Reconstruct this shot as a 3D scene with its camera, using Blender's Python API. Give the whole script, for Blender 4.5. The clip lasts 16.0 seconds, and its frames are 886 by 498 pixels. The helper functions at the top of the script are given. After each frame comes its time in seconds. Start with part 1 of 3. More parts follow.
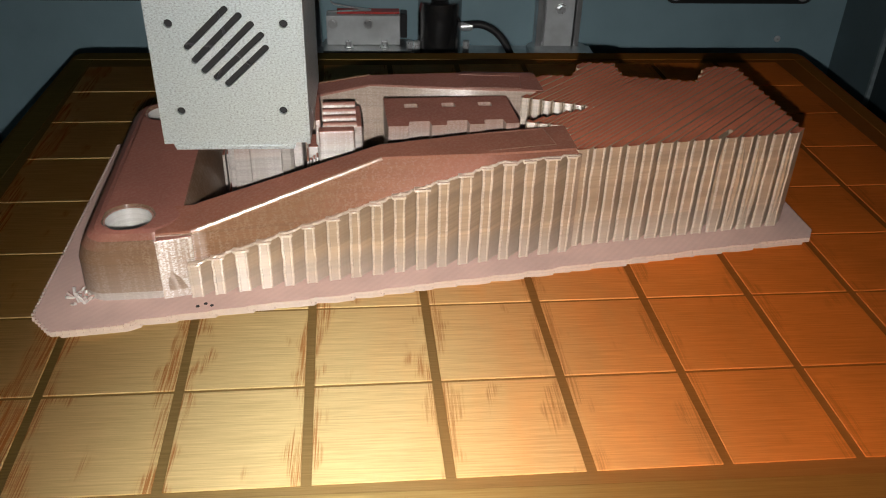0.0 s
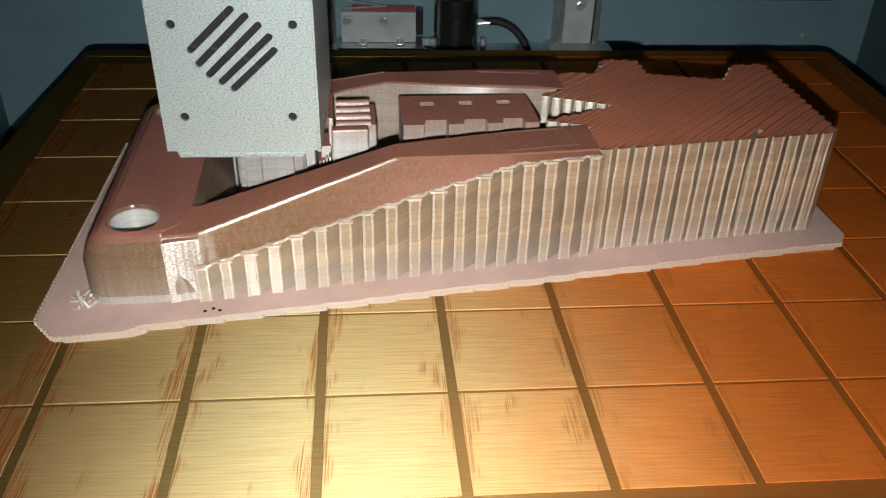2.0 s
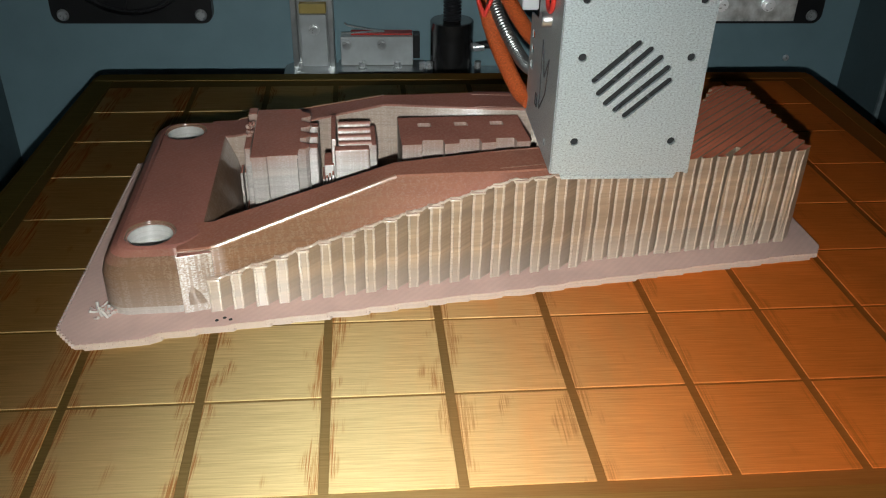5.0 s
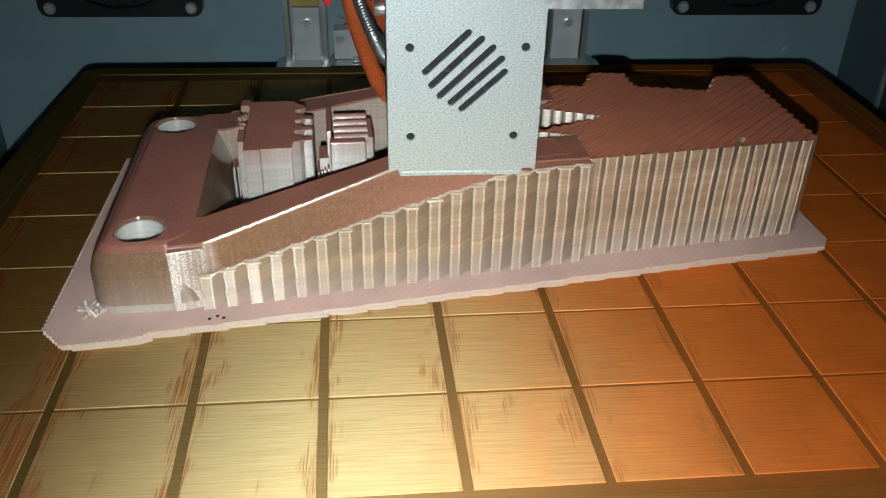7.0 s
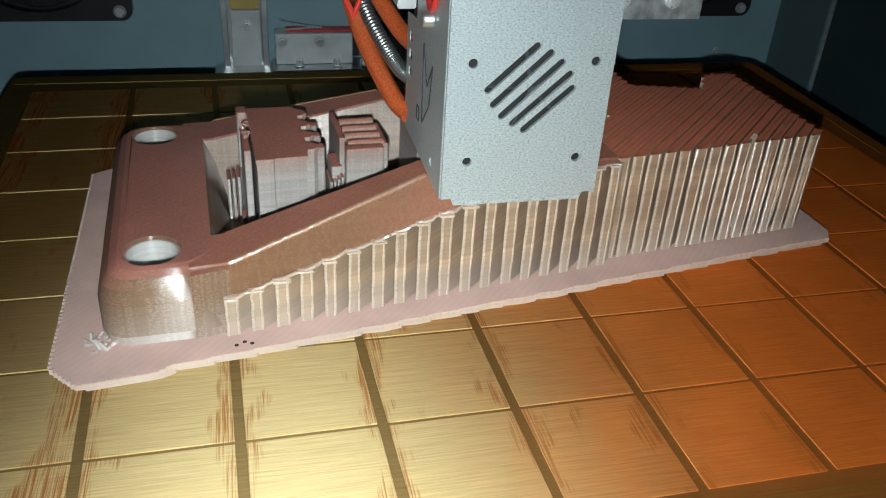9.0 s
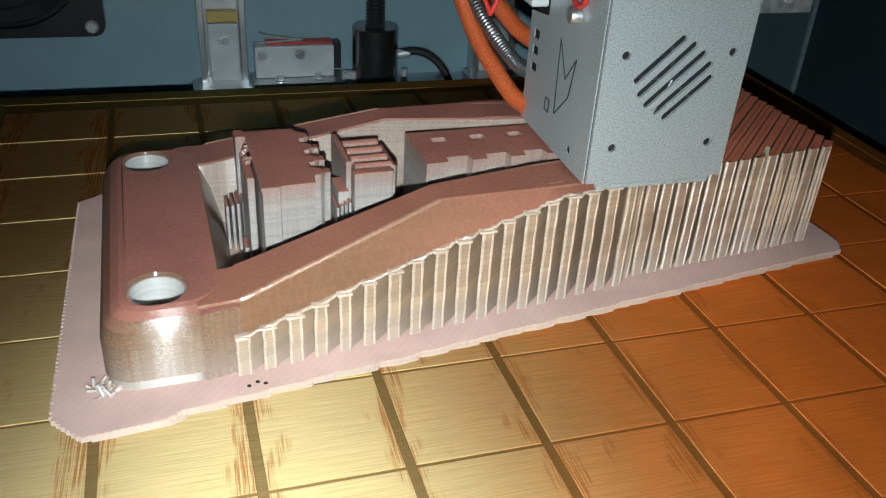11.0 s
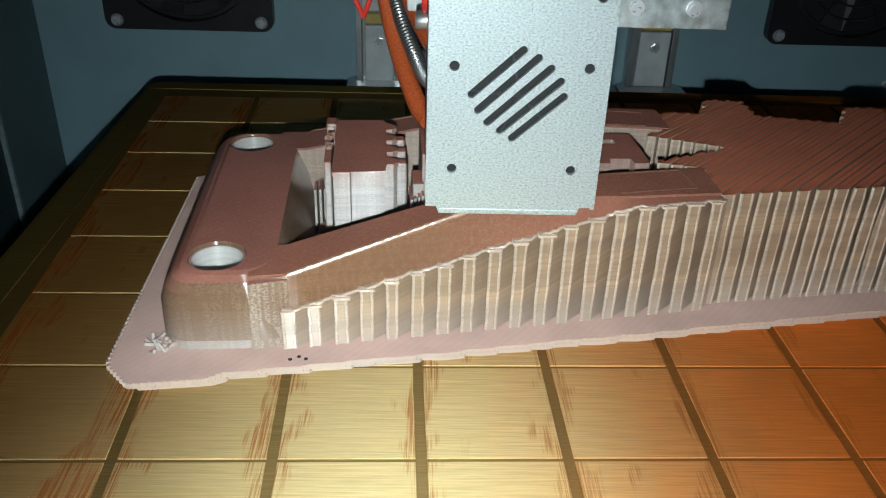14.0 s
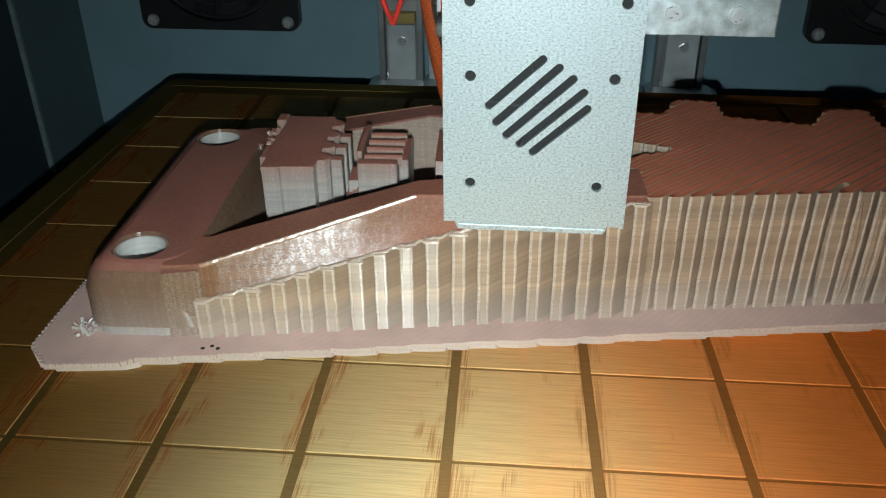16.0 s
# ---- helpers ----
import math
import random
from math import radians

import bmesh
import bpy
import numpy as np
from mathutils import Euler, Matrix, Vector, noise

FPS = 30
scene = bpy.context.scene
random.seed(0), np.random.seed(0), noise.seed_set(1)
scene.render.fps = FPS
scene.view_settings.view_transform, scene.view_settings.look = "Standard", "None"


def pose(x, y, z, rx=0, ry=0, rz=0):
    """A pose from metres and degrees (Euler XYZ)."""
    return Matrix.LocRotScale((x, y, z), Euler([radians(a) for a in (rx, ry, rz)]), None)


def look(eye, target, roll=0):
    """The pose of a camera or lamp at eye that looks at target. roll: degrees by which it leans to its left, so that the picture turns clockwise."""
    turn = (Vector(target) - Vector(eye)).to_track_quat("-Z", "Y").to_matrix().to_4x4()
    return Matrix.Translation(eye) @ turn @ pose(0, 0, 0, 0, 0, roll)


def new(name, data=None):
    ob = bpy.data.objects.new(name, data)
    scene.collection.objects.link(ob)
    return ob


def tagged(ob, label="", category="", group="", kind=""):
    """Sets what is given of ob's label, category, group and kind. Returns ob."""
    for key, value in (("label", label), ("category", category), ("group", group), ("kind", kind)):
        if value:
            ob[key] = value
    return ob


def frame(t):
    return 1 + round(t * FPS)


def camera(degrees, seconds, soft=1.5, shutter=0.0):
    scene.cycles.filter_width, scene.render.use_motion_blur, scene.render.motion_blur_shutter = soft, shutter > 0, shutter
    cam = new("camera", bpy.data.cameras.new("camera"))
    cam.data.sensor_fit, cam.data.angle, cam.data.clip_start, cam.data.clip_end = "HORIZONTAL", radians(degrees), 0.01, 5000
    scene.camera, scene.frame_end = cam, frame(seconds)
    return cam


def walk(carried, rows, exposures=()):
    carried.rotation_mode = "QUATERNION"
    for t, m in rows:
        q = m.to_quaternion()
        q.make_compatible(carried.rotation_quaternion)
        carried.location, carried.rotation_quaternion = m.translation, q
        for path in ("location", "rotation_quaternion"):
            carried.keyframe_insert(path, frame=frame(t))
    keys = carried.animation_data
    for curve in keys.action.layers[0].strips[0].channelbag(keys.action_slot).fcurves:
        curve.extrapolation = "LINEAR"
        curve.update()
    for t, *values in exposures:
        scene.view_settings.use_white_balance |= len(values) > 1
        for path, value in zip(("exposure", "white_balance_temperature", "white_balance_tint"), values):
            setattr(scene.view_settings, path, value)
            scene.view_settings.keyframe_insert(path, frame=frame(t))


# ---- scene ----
cam = camera(54.9, 16.0, soft=1.1)
PATH = [
    (0, (-0.018, -0.207, 0.182), (0.134, 1.472, -0.893), 1.8),
    (0.5, (-0.019, -0.202, 0.181), (0.146, 1.474, -0.899), 1.8),
    (1, (-0.018, -0.194, 0.179), (0.142, 1.483, -0.899), 1.8),
    (1.5, (-0.016, -0.192, 0.179), (0.124, 1.485, -0.901), 1.6),
    (2, (-0.018, -0.196, 0.177), (0.101, 1.484, -0.901), 1.5),
    (2.5, (-0.022, -0.204, 0.178), (0.085, 1.481, -0.895), 1.6),
    (3, (-0.022, -0.211, 0.182), (0.084, 1.483, -0.875), 1.7),
    (3.5, (-0.024, -0.215, 0.186), (0.086, 1.484, -0.863), 1.7),
    (4, (-0.021, -0.218, 0.186), (0.102, 1.484, -0.857), 1.5),
    (6.3, (-0.017, -0.207, 0.183), (0.101, 1.498, -0.855), 0.9),
    (6.5, (-0.014, -0.208, 0.184), (0.102, 1.496, -0.856), 0.9),
    (7, (-0.021, -0.206, 0.179), (0.122, 1.494, -0.864), 1.2),
    (7.5, (-0.037, -0.197, 0.173), (0.165, 1.503, -0.862), 1.4),
    (8, (-0.046, -0.191, 0.172), (0.227, 1.506, -0.851), 2.1),
    (8.5, (-0.058, -0.191, 0.169), (0.28, 1.498, -0.846), 2.6),
    (8.7, (-0.066, -0.189, 0.17), (0.314, 1.488, -0.851), 3.2),
    (10.8, (-0.084, -0.169, 0.169), (0.428, 1.479, -0.842), 3.7),
    (11, (-0.086, -0.167, 0.17), (0.422, 1.483, -0.84), 3.5),
    (11.5, (-0.087, -0.161, 0.169), (0.413, 1.493, -0.838), 3.4),
    (12, (-0.086, -0.16, 0.168), (0.392, 1.501, -0.838), 3.1),
    (12.5, (-0.081, -0.164, 0.169), (0.367, 1.508, -0.831), 2.5),
    (13, (-0.075, -0.168, 0.166), (0.259, 1.533, -0.832), 2.0),
    (13.5, (-0.061, -0.171, 0.166), (0.127, 1.558, -0.821), 2.1),
    (14, (-0.042, -0.174, 0.164), (0.016, 1.563, -0.826), 1.9),
    (14.5, (-0.023, -0.172, 0.161), (-0.051, 1.557, -0.844), 1.3),
    (15, (-0.007, -0.173, 0.162), (-0.105, 1.557, -0.836), 0.6),
    (15.5, (0.009, -0.173, 0.164), (-0.142, 1.558, -0.827), -0.0),
    (16, (0.018, -0.171, 0.163), (-0.17, 1.557, -0.827), -0.4),
]
EXPOSURES = [(0, 0.15, 6500, 14), (1, 0.15, 6250, 9), (3.5, 0.15, 6100, 6), (7, 0.08, 5900, 4), (8.5, 0.02, 5700, 2), (11.5, 0.2, 5600, 2), (13, 0.14, 5600, 2), (14.5, -0.35, 5600, -1), (16, -0.45, 5600, -2)]
walk(cam, [(t, look(eye, target, roll)) for t, eye, target, roll in PATH], EXPOSURES)

# ---- light ----
world = bpy.data.worlds.new("world")
scene.world = world
world.use_nodes = True
world.node_tree.nodes["Background"].inputs[0].default_value = (0.55, 0.75, 0.9, 1)
world.node_tree.nodes["Background"].inputs[1].default_value = 0.003
TORCH_STRENGTH = 15000.0
MM = 0.001


# ---- materials ----
def material(name):
    m = bpy.data.materials.new(name)
    m.use_nodes = True
    nt = m.node_tree
    return m, nt, nt.nodes["Principled BSDF"]


def node(nt, kind, **values):
    n = nt.nodes.new(kind)
    for key, value in values.items():
        n.inputs[key.replace("_", " ")].default_value = value
    return n


def coords(nt, scale=(1, 1, 1)):
    tc = nt.nodes.new("ShaderNodeTexCoord")
    mp = nt.nodes.new("ShaderNodeMapping")
    mp.inputs["Scale"].default_value = scale
    nt.links.new(tc.outputs["Object"], mp.inputs["Vector"])
    return mp.outputs["Vector"]


def noise_tex(nt, vector, scale, detail=3.0, rough=0.55):
    n = node(nt, "ShaderNodeTexNoise", Scale=scale, Detail=detail, Roughness=rough)
    nt.links.new(vector, n.inputs["Vector"])
    return n.outputs["Fac"]


def ramp(nt, fac, stops):
    r = nt.nodes.new("ShaderNodeValToRGB")
    while len(r.color_ramp.elements) < len(stops):
        r.color_ramp.elements.new(0.5)
    for e, (p, c) in zip(r.color_ramp.elements, stops):
        e.position, e.color = p, (*c, 1)
    nt.links.new(fac, r.inputs["Fac"])
    return r.outputs["Color"]


def mixed(nt, fac, a, b, blend="MIX"):
    m = nt.nodes.new("ShaderNodeMix")
    m.data_type, m.blend_type = "RGBA", blend
    for value, slot in ((fac, m.inputs[0]), (a, m.inputs[6]), (b, m.inputs[7])):
        if isinstance(value, (int, float)):
            slot.default_value = value
        elif isinstance(value, tuple):
            slot.default_value = (*value, 1)
        else:
            nt.links.new(value, slot)
    return m.outputs[2]


def calc(nt, op, a, b=0.0):
    m = nt.nodes.new("ShaderNodeMath")
    m.operation = op
    for value, slot in ((a, m.inputs[0]), (b, m.inputs[1])):
        if isinstance(value, (int, float)):
            slot.default_value = value
        else:
            nt.links.new(value, slot)
    return m.outputs[0]


def smooth_step(nt, value, low, high):
    m = nt.nodes.new("ShaderNodeMapRange")
    m.interpolation_type = "SMOOTHSTEP"
    m.inputs[1].default_value, m.inputs[2].default_value = low, high
    nt.links.new(value, m.inputs[0])
    return m.outputs[0]


def bump(nt, bsdf, height, strength=0.3, distance=0.0005):
    b = node(nt, "ShaderNodeBump", Strength=strength, Distance=distance)
    nt.links.new(height, b.inputs["Height"])
    nt.links.new(b.outputs["Normal"], bsdf.inputs["Normal"])


def plain(name, colour, rough=0.5, metal=0.0, vary=0.15, scale=60.0, relief=0.1):
    m, nt, p = material(name)
    v = coords(nt)
    n = noise_tex(nt, v, scale)
    dark = tuple(c * (1 - vary) for c in colour)
    light = tuple(min(1, c * (1 + vary)) for c in colour)
    nt.links.new(ramp(nt, n, ((0.3, dark), (0.7, light))), p.inputs["Base Color"])
    p.inputs["Roughness"].default_value = rough
    p.inputs["Metallic"].default_value = metal
    fine = noise_tex(nt, v, scale * 14, 2.0)
    nt.links.new(calc(nt, "ADD", calc(nt, "MULTIPLY", fine, 0.2), rough - 0.1), p.inputs["Roughness"])
    bump(nt, p, fine, relief, 0.0002)
    return m


def plastic_mat(name, wall_colour, top_colour, stripe=0.25, gloss=0.38, ior=1.9, fade=0.55, broken=0.85, lean=0.0, late=None):
    """Silky printed plastic: how light falls is painted in, greyish sides and redder tops."""
    m, nt, p = material(name)
    v = coords(nt)
    layers = noise_tex(nt, coords(nt, (6, 6, 900)), 1.0, 1.0, 0.5)
    bands = noise_tex(nt, coords(nt, (9, 9, 150)), 1.0, 3.0)
    cloud = noise_tex(nt, v, 45.0)
    side = ramp(nt, bands, ((0.3, tuple(c * (1 - stripe) for c in wall_colour)), (0.68, tuple(c * (1 + stripe * 0.6) for c in wall_colour))))
    side = mixed(nt, calc(nt, "MULTIPLY", smooth_step(nt, layers, 0.45, 0.62), 0.3), side, tuple(c * 0.55 for c in wall_colour))
    # paler low down: the bed's reflection on the sides is painted in
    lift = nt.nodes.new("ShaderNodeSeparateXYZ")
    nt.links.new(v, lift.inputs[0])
    bed_bounce = nt.nodes.new("ShaderNodeMapRange")
    bed_bounce.inputs[1].default_value, bed_bounce.inputs[2].default_value = 0.026, 0.005
    bed_bounce.inputs[3].default_value, bed_bounce.inputs[4].default_value = 0.0, fade
    nt.links.new(calc(nt, "ADD", lift.outputs["Z"], calc(nt, "MULTIPLY", bands, 0.012)), bed_bounce.inputs[0])
    side = mixed(nt, bed_bounce.outputs[0], side, (0.50, 0.44, 0.39))
    if late:
        # the last layers came out browner
        near_top = smooth_step(nt, calc(nt, "ADD", lift.outputs["Z"], calc(nt, "MULTIPLY", bands, 0.010)), 0.040, 0.050)
        side = mixed(nt, calc(nt, "MULTIPLY", near_top, 0.8), side, late)
    rows = nt.nodes.new("ShaderNodeTexWave")
    rows.bands_direction = "DIAGONAL"
    rows.inputs["Scale"].default_value, rows.inputs["Distortion"].default_value = 190.0, 0.6
    nt.links.new(coords(nt, (1, -1, 0)), rows.inputs["Vector"])
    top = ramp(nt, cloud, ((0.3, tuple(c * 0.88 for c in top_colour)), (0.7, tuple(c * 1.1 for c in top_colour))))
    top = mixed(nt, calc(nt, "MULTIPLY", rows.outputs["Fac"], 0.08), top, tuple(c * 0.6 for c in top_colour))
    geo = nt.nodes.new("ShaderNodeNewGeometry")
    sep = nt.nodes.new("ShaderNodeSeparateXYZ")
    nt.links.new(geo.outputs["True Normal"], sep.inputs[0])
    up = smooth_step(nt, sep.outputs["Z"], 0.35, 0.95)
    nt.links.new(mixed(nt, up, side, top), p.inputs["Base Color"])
    nt.links.new(calc(nt, "ADD", calc(nt, "MULTIPLY", cloud, 0.1), gloss - 0.05), p.inputs["Roughness"])
    p.inputs["IOR"].default_value = ior
    # glints broken by the layers and by fine upright streaks
    dots = smooth_step(nt, noise_tex(nt, coords(nt, (1100, 1100, 2000)), 1.0, 1.0), 0.32, 0.68)
    streaks = smooth_step(nt, noise_tex(nt, coords(nt, (700, 700, 25)), 1.0, 2.0), 0.38, 0.6)
    pattern = calc(nt, "MULTIPLY", dots, calc(nt, "ADD", calc(nt, "MULTIPLY", streaks, 0.85), 0.15))
    glint = calc(nt, "ADD", calc(nt, "MULTIPLY", pattern, broken), 1.0 - broken)
    nt.links.new(calc(nt, "MULTIPLY", calc(nt, "MULTIPLY", glint, 0.7), calc(nt, "SUBTRACT", 1.0, calc(nt, "MULTIPLY", up, 0.7))), p.inputs["Specular IOR Level"])
    flat_way = nt.nodes.new("ShaderNodeVectorMath")
    flat_way.operation = "CROSS_PRODUCT"
    flat_way.inputs[1].default_value = (0.02, 0.01, 1.0)
    nt.links.new(geo.outputs["Normal"], flat_way.inputs[0])
    rise = nt.nodes.new("ShaderNodeVectorMath")
    rise.operation = "CROSS_PRODUCT"
    nt.links.new(geo.outputs["Normal"], rise.inputs[0])
    nt.links.new(flat_way.outputs[0], rise.inputs[1])
    nt.links.new(rise.outputs[0], p.inputs["Tangent"])
    p.inputs["Anisotropic"].default_value = 1.0
    steep = calc(nt, "SUBTRACT", 1.0, up)
    waver = noise_tex(nt, coords(nt, (160, 160, 60)), 1.0, 2.0)
    height = calc(nt, "MULTIPLY", calc(nt, "ADD", layers, calc(nt, "MULTIPLY", waver, 0.9)), steep)
    if lean:
        # sawtooth bump that turns the flank's normals to steer its glint
        step = nt.nodes.new("ShaderNodeSeparateXYZ")
        nt.links.new(coords(nt, (360, 1, 1)), step.inputs[0])
        height = calc(nt, "SUBTRACT", height, calc(nt, "MULTIPLY", calc(nt, "MULTIPLY", calc(nt, "FRACT", step.outputs["X"]), lean), steep))
    height = calc(nt, "ADD", height, calc(nt, "MULTIPLY", calc(nt, "MULTIPLY", rows.outputs["Fac"], up), 0.3))
    bump(nt, p, height, 0.35, 0.00014)
    return m


def bed_mat(name, amber, gold, rough, worn=0.0, share=0.5):
    """Amber film over brushed metal: pale golden at one side of the bed, orange towards the other."""
    m, nt, p = material(name)
    geo = nt.nodes.new("ShaderNodeNewGeometry")
    tc = nt.nodes.new("ShaderNodeTexCoord")

    def stretched(scale, source):
        mp = nt.nodes.new("ShaderNodeMapping")
        mp.inputs["Scale"].default_value = scale
        nt.links.new(source, mp.inputs["Vector"])
        return mp.outputs["Vector"]

    brushed = noise_tex(nt, stretched((45, 1700, 10), geo.outputs["Position"]), 1.0, 3.0, 0.65)
    blot = noise_tex(nt, geo.outputs["Position"], 22.0, 4.0)
    smear = noise_tex(nt, stretched((60, 14, 10), geo.outputs["Position"]), 1.0, 4.0, 0.6)
    # the film passes from pale gold to orange along x, with a smeared border
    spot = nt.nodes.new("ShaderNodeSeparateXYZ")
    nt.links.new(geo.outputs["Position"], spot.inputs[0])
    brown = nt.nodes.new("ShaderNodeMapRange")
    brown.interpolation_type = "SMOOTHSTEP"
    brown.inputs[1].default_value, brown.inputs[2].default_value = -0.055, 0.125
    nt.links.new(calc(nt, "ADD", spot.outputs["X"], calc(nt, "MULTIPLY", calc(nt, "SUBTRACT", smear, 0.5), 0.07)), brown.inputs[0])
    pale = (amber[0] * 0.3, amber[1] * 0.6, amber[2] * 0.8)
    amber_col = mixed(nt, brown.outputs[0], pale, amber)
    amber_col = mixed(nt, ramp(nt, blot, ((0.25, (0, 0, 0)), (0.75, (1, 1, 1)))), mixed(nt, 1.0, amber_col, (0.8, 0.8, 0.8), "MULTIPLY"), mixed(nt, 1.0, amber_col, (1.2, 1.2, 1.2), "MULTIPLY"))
    streak = nt.nodes.new("ShaderNodeMapRange")
    streak.inputs[1].default_value, streak.inputs[2].default_value, streak.inputs[4].default_value = 0.34, 0.66, 0.8
    nt.links.new(brushed, streak.inputs[0])
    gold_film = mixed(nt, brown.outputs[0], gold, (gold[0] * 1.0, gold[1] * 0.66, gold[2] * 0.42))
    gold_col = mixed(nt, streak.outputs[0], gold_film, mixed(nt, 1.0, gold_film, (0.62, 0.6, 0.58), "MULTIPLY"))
    # scuffs across the brushing, gathered near the tile edges
    sep = nt.nodes.new("ShaderNodeSeparateXYZ")
    nt.links.new(tc.outputs["Object"], sep.inputs[0])
    near = nt.nodes.new("ShaderNodeMapRange")
    near.inputs[1].default_value, near.inputs[2].default_value = 0.010, 0.0185
    nt.links.new(calc(nt, "ABSOLUTE", sep.outputs["X"]), near.inputs[0])
    marks = noise_tex(nt, stretched((1700, 30, 10), geo.outputs["Position"]), 1.0, 3.0, 0.7)
    patch = noise_tex(nt, stretched((85, 38, 10), geo.outputs["Position"]), 1.0, 2.0)
    scuff = calc(nt, "MULTIPLY", smooth_step(nt, marks, 0.42, 0.6), smooth_step(nt, calc(nt, "ADD", patch, calc(nt, "MULTIPLY", near.outputs[0], 0.26)), 0.64, 0.76))
    scuff = calc(nt, "MULTIPLY", scuff, calc(nt, "SUBTRACT", worn, calc(nt, "MULTIPLY", brown.outputs[0], 0.65 * worn)))
    amber_col = mixed(nt, scuff, amber_col, tuple(c * 0.45 for c in amber))
    gold_col = mixed(nt, scuff, gold_col, (0.33, 0.17, 0.05))
    body = nt.nodes.new("ShaderNodeBsdfDiffuse")
    nt.links.new(amber_col, body.inputs["Color"])
    across = node(nt, "ShaderNodeCombineXYZ", X=1.0)
    b = node(nt, "ShaderNodeBump", Strength=0.5, Distance=0.0001)
    nt.links.new(brushed, b.inputs["Height"])
    gloss = node(nt, "ShaderNodeBsdfAnisotropic", Anisotropy=0.3)
    gloss.distribution = "BECKMANN"
    nt.links.new(gold_col, gloss.inputs["Color"])
    nt.links.new(calc(nt, "ADD", calc(nt, "MULTIPLY", brushed, 0.2), rough), gloss.inputs["Roughness"])
    nt.links.new(across.outputs[0], gloss.inputs["Tangent"])
    nt.links.new(b.outputs["Normal"], gloss.inputs["Normal"])
    mix = nt.nodes.new("ShaderNodeMixShader")
    nt.links.new(calc(nt, "SUBTRACT", share, calc(nt, "MULTIPLY", brown.outputs[0], 0.15)), mix.inputs[0])
    nt.links.new(body.outputs[0], mix.inputs[1])
    nt.links.new(gloss.outputs[0], mix.inputs[2])
    nt.links.new(mix.outputs[0], nt.nodes["Material Output"].inputs["Surface"])
    nt.nodes.remove(p)
    return m


def galvanised_mat():
    m, nt, p = material("galvanised_steel")
    v = coords(nt)
    speck = noise_tex(nt, coords(nt, (1300, 1300, 2100)), 1.0, 3.0, 0.75)
    cloud = noise_tex(nt, v, 120.0, 3.0)
    col = ramp(nt, speck, ((0.34, (0.25, 0.28, 0.29)), (0.45, (0.46, 0.53, 0.545)), (0.6, (0.64, 0.72, 0.735))))
    col = mixed(nt, calc(nt, "MULTIPLY", cloud, 0.4), col, (0.45, 0.505, 0.53))
    nt.links.new(col, p.inputs["Base Color"])
    p.inputs["Metallic"].default_value = 0.5
    nt.links.new(calc(nt, "ADD", calc(nt, "MULTIPLY", smooth_step(nt, speck, 0.4, 0.6), 0.16), 0.42), p.inputs["Roughness"])
    scratch = noise_tex(nt, coords(nt, (90, 90, 1400)), 1.0, 2.0)
    bump(nt, p, calc(nt, "ADD", speck, calc(nt, "MULTIPLY", scratch, 0.4)), 0.08, 0.00004)
    return m


# one plastic in several tones; how light meets each part is in its colour
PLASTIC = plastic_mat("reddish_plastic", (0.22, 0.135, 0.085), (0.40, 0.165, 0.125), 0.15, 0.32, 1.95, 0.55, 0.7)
# shinier copy of the block's plastic, made to strengthen the facet's highlight
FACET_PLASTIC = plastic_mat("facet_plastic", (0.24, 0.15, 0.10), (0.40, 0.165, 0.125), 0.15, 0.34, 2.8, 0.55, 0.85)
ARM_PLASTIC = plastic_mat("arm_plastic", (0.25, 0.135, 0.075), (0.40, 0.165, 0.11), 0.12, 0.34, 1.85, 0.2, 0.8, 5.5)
# rear arm paler than the front one: its brighter lighting is in the colour
REAR_LIT_PLASTIC = plastic_mat("lit_rear_arm_plastic", (0.46, 0.36, 0.29), (0.40, 0.165, 0.125), 0.2, 0.36, 2.2, 0.3, 0.75)
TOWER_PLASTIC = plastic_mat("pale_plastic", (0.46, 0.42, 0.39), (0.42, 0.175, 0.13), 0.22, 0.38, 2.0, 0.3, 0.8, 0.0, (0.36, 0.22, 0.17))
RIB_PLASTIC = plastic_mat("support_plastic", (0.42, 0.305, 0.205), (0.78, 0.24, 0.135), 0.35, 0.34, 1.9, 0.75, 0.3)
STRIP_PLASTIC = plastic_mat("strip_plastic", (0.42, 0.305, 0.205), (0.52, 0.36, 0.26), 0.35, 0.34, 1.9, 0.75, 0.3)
# cream of caps and lip; on the corner beads it paints the glints
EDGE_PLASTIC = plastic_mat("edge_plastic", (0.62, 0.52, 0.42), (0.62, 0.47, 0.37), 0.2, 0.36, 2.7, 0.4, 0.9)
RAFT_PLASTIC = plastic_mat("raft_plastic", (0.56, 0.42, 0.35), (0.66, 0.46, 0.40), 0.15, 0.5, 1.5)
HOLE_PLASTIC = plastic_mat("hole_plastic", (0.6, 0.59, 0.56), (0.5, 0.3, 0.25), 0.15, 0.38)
RIDGE_GLINT = plain("ridge_glint", (0.40, 0.22, 0.13), 0.36, 0.0, 0.3, 900, 0.04)
RIDGE_GLINT.node_tree.nodes["Principled BSDF"].inputs["IOR"].default_value = 2.6
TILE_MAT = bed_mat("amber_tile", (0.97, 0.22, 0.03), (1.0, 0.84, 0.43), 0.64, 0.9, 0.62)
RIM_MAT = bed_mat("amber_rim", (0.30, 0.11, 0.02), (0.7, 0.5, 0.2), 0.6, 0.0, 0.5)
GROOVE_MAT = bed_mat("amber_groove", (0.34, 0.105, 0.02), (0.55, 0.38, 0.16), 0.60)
GALV = galvanised_mat()
STEEL = plain("dull_steel", (0.55, 0.57, 0.58), 0.38, 0.9)
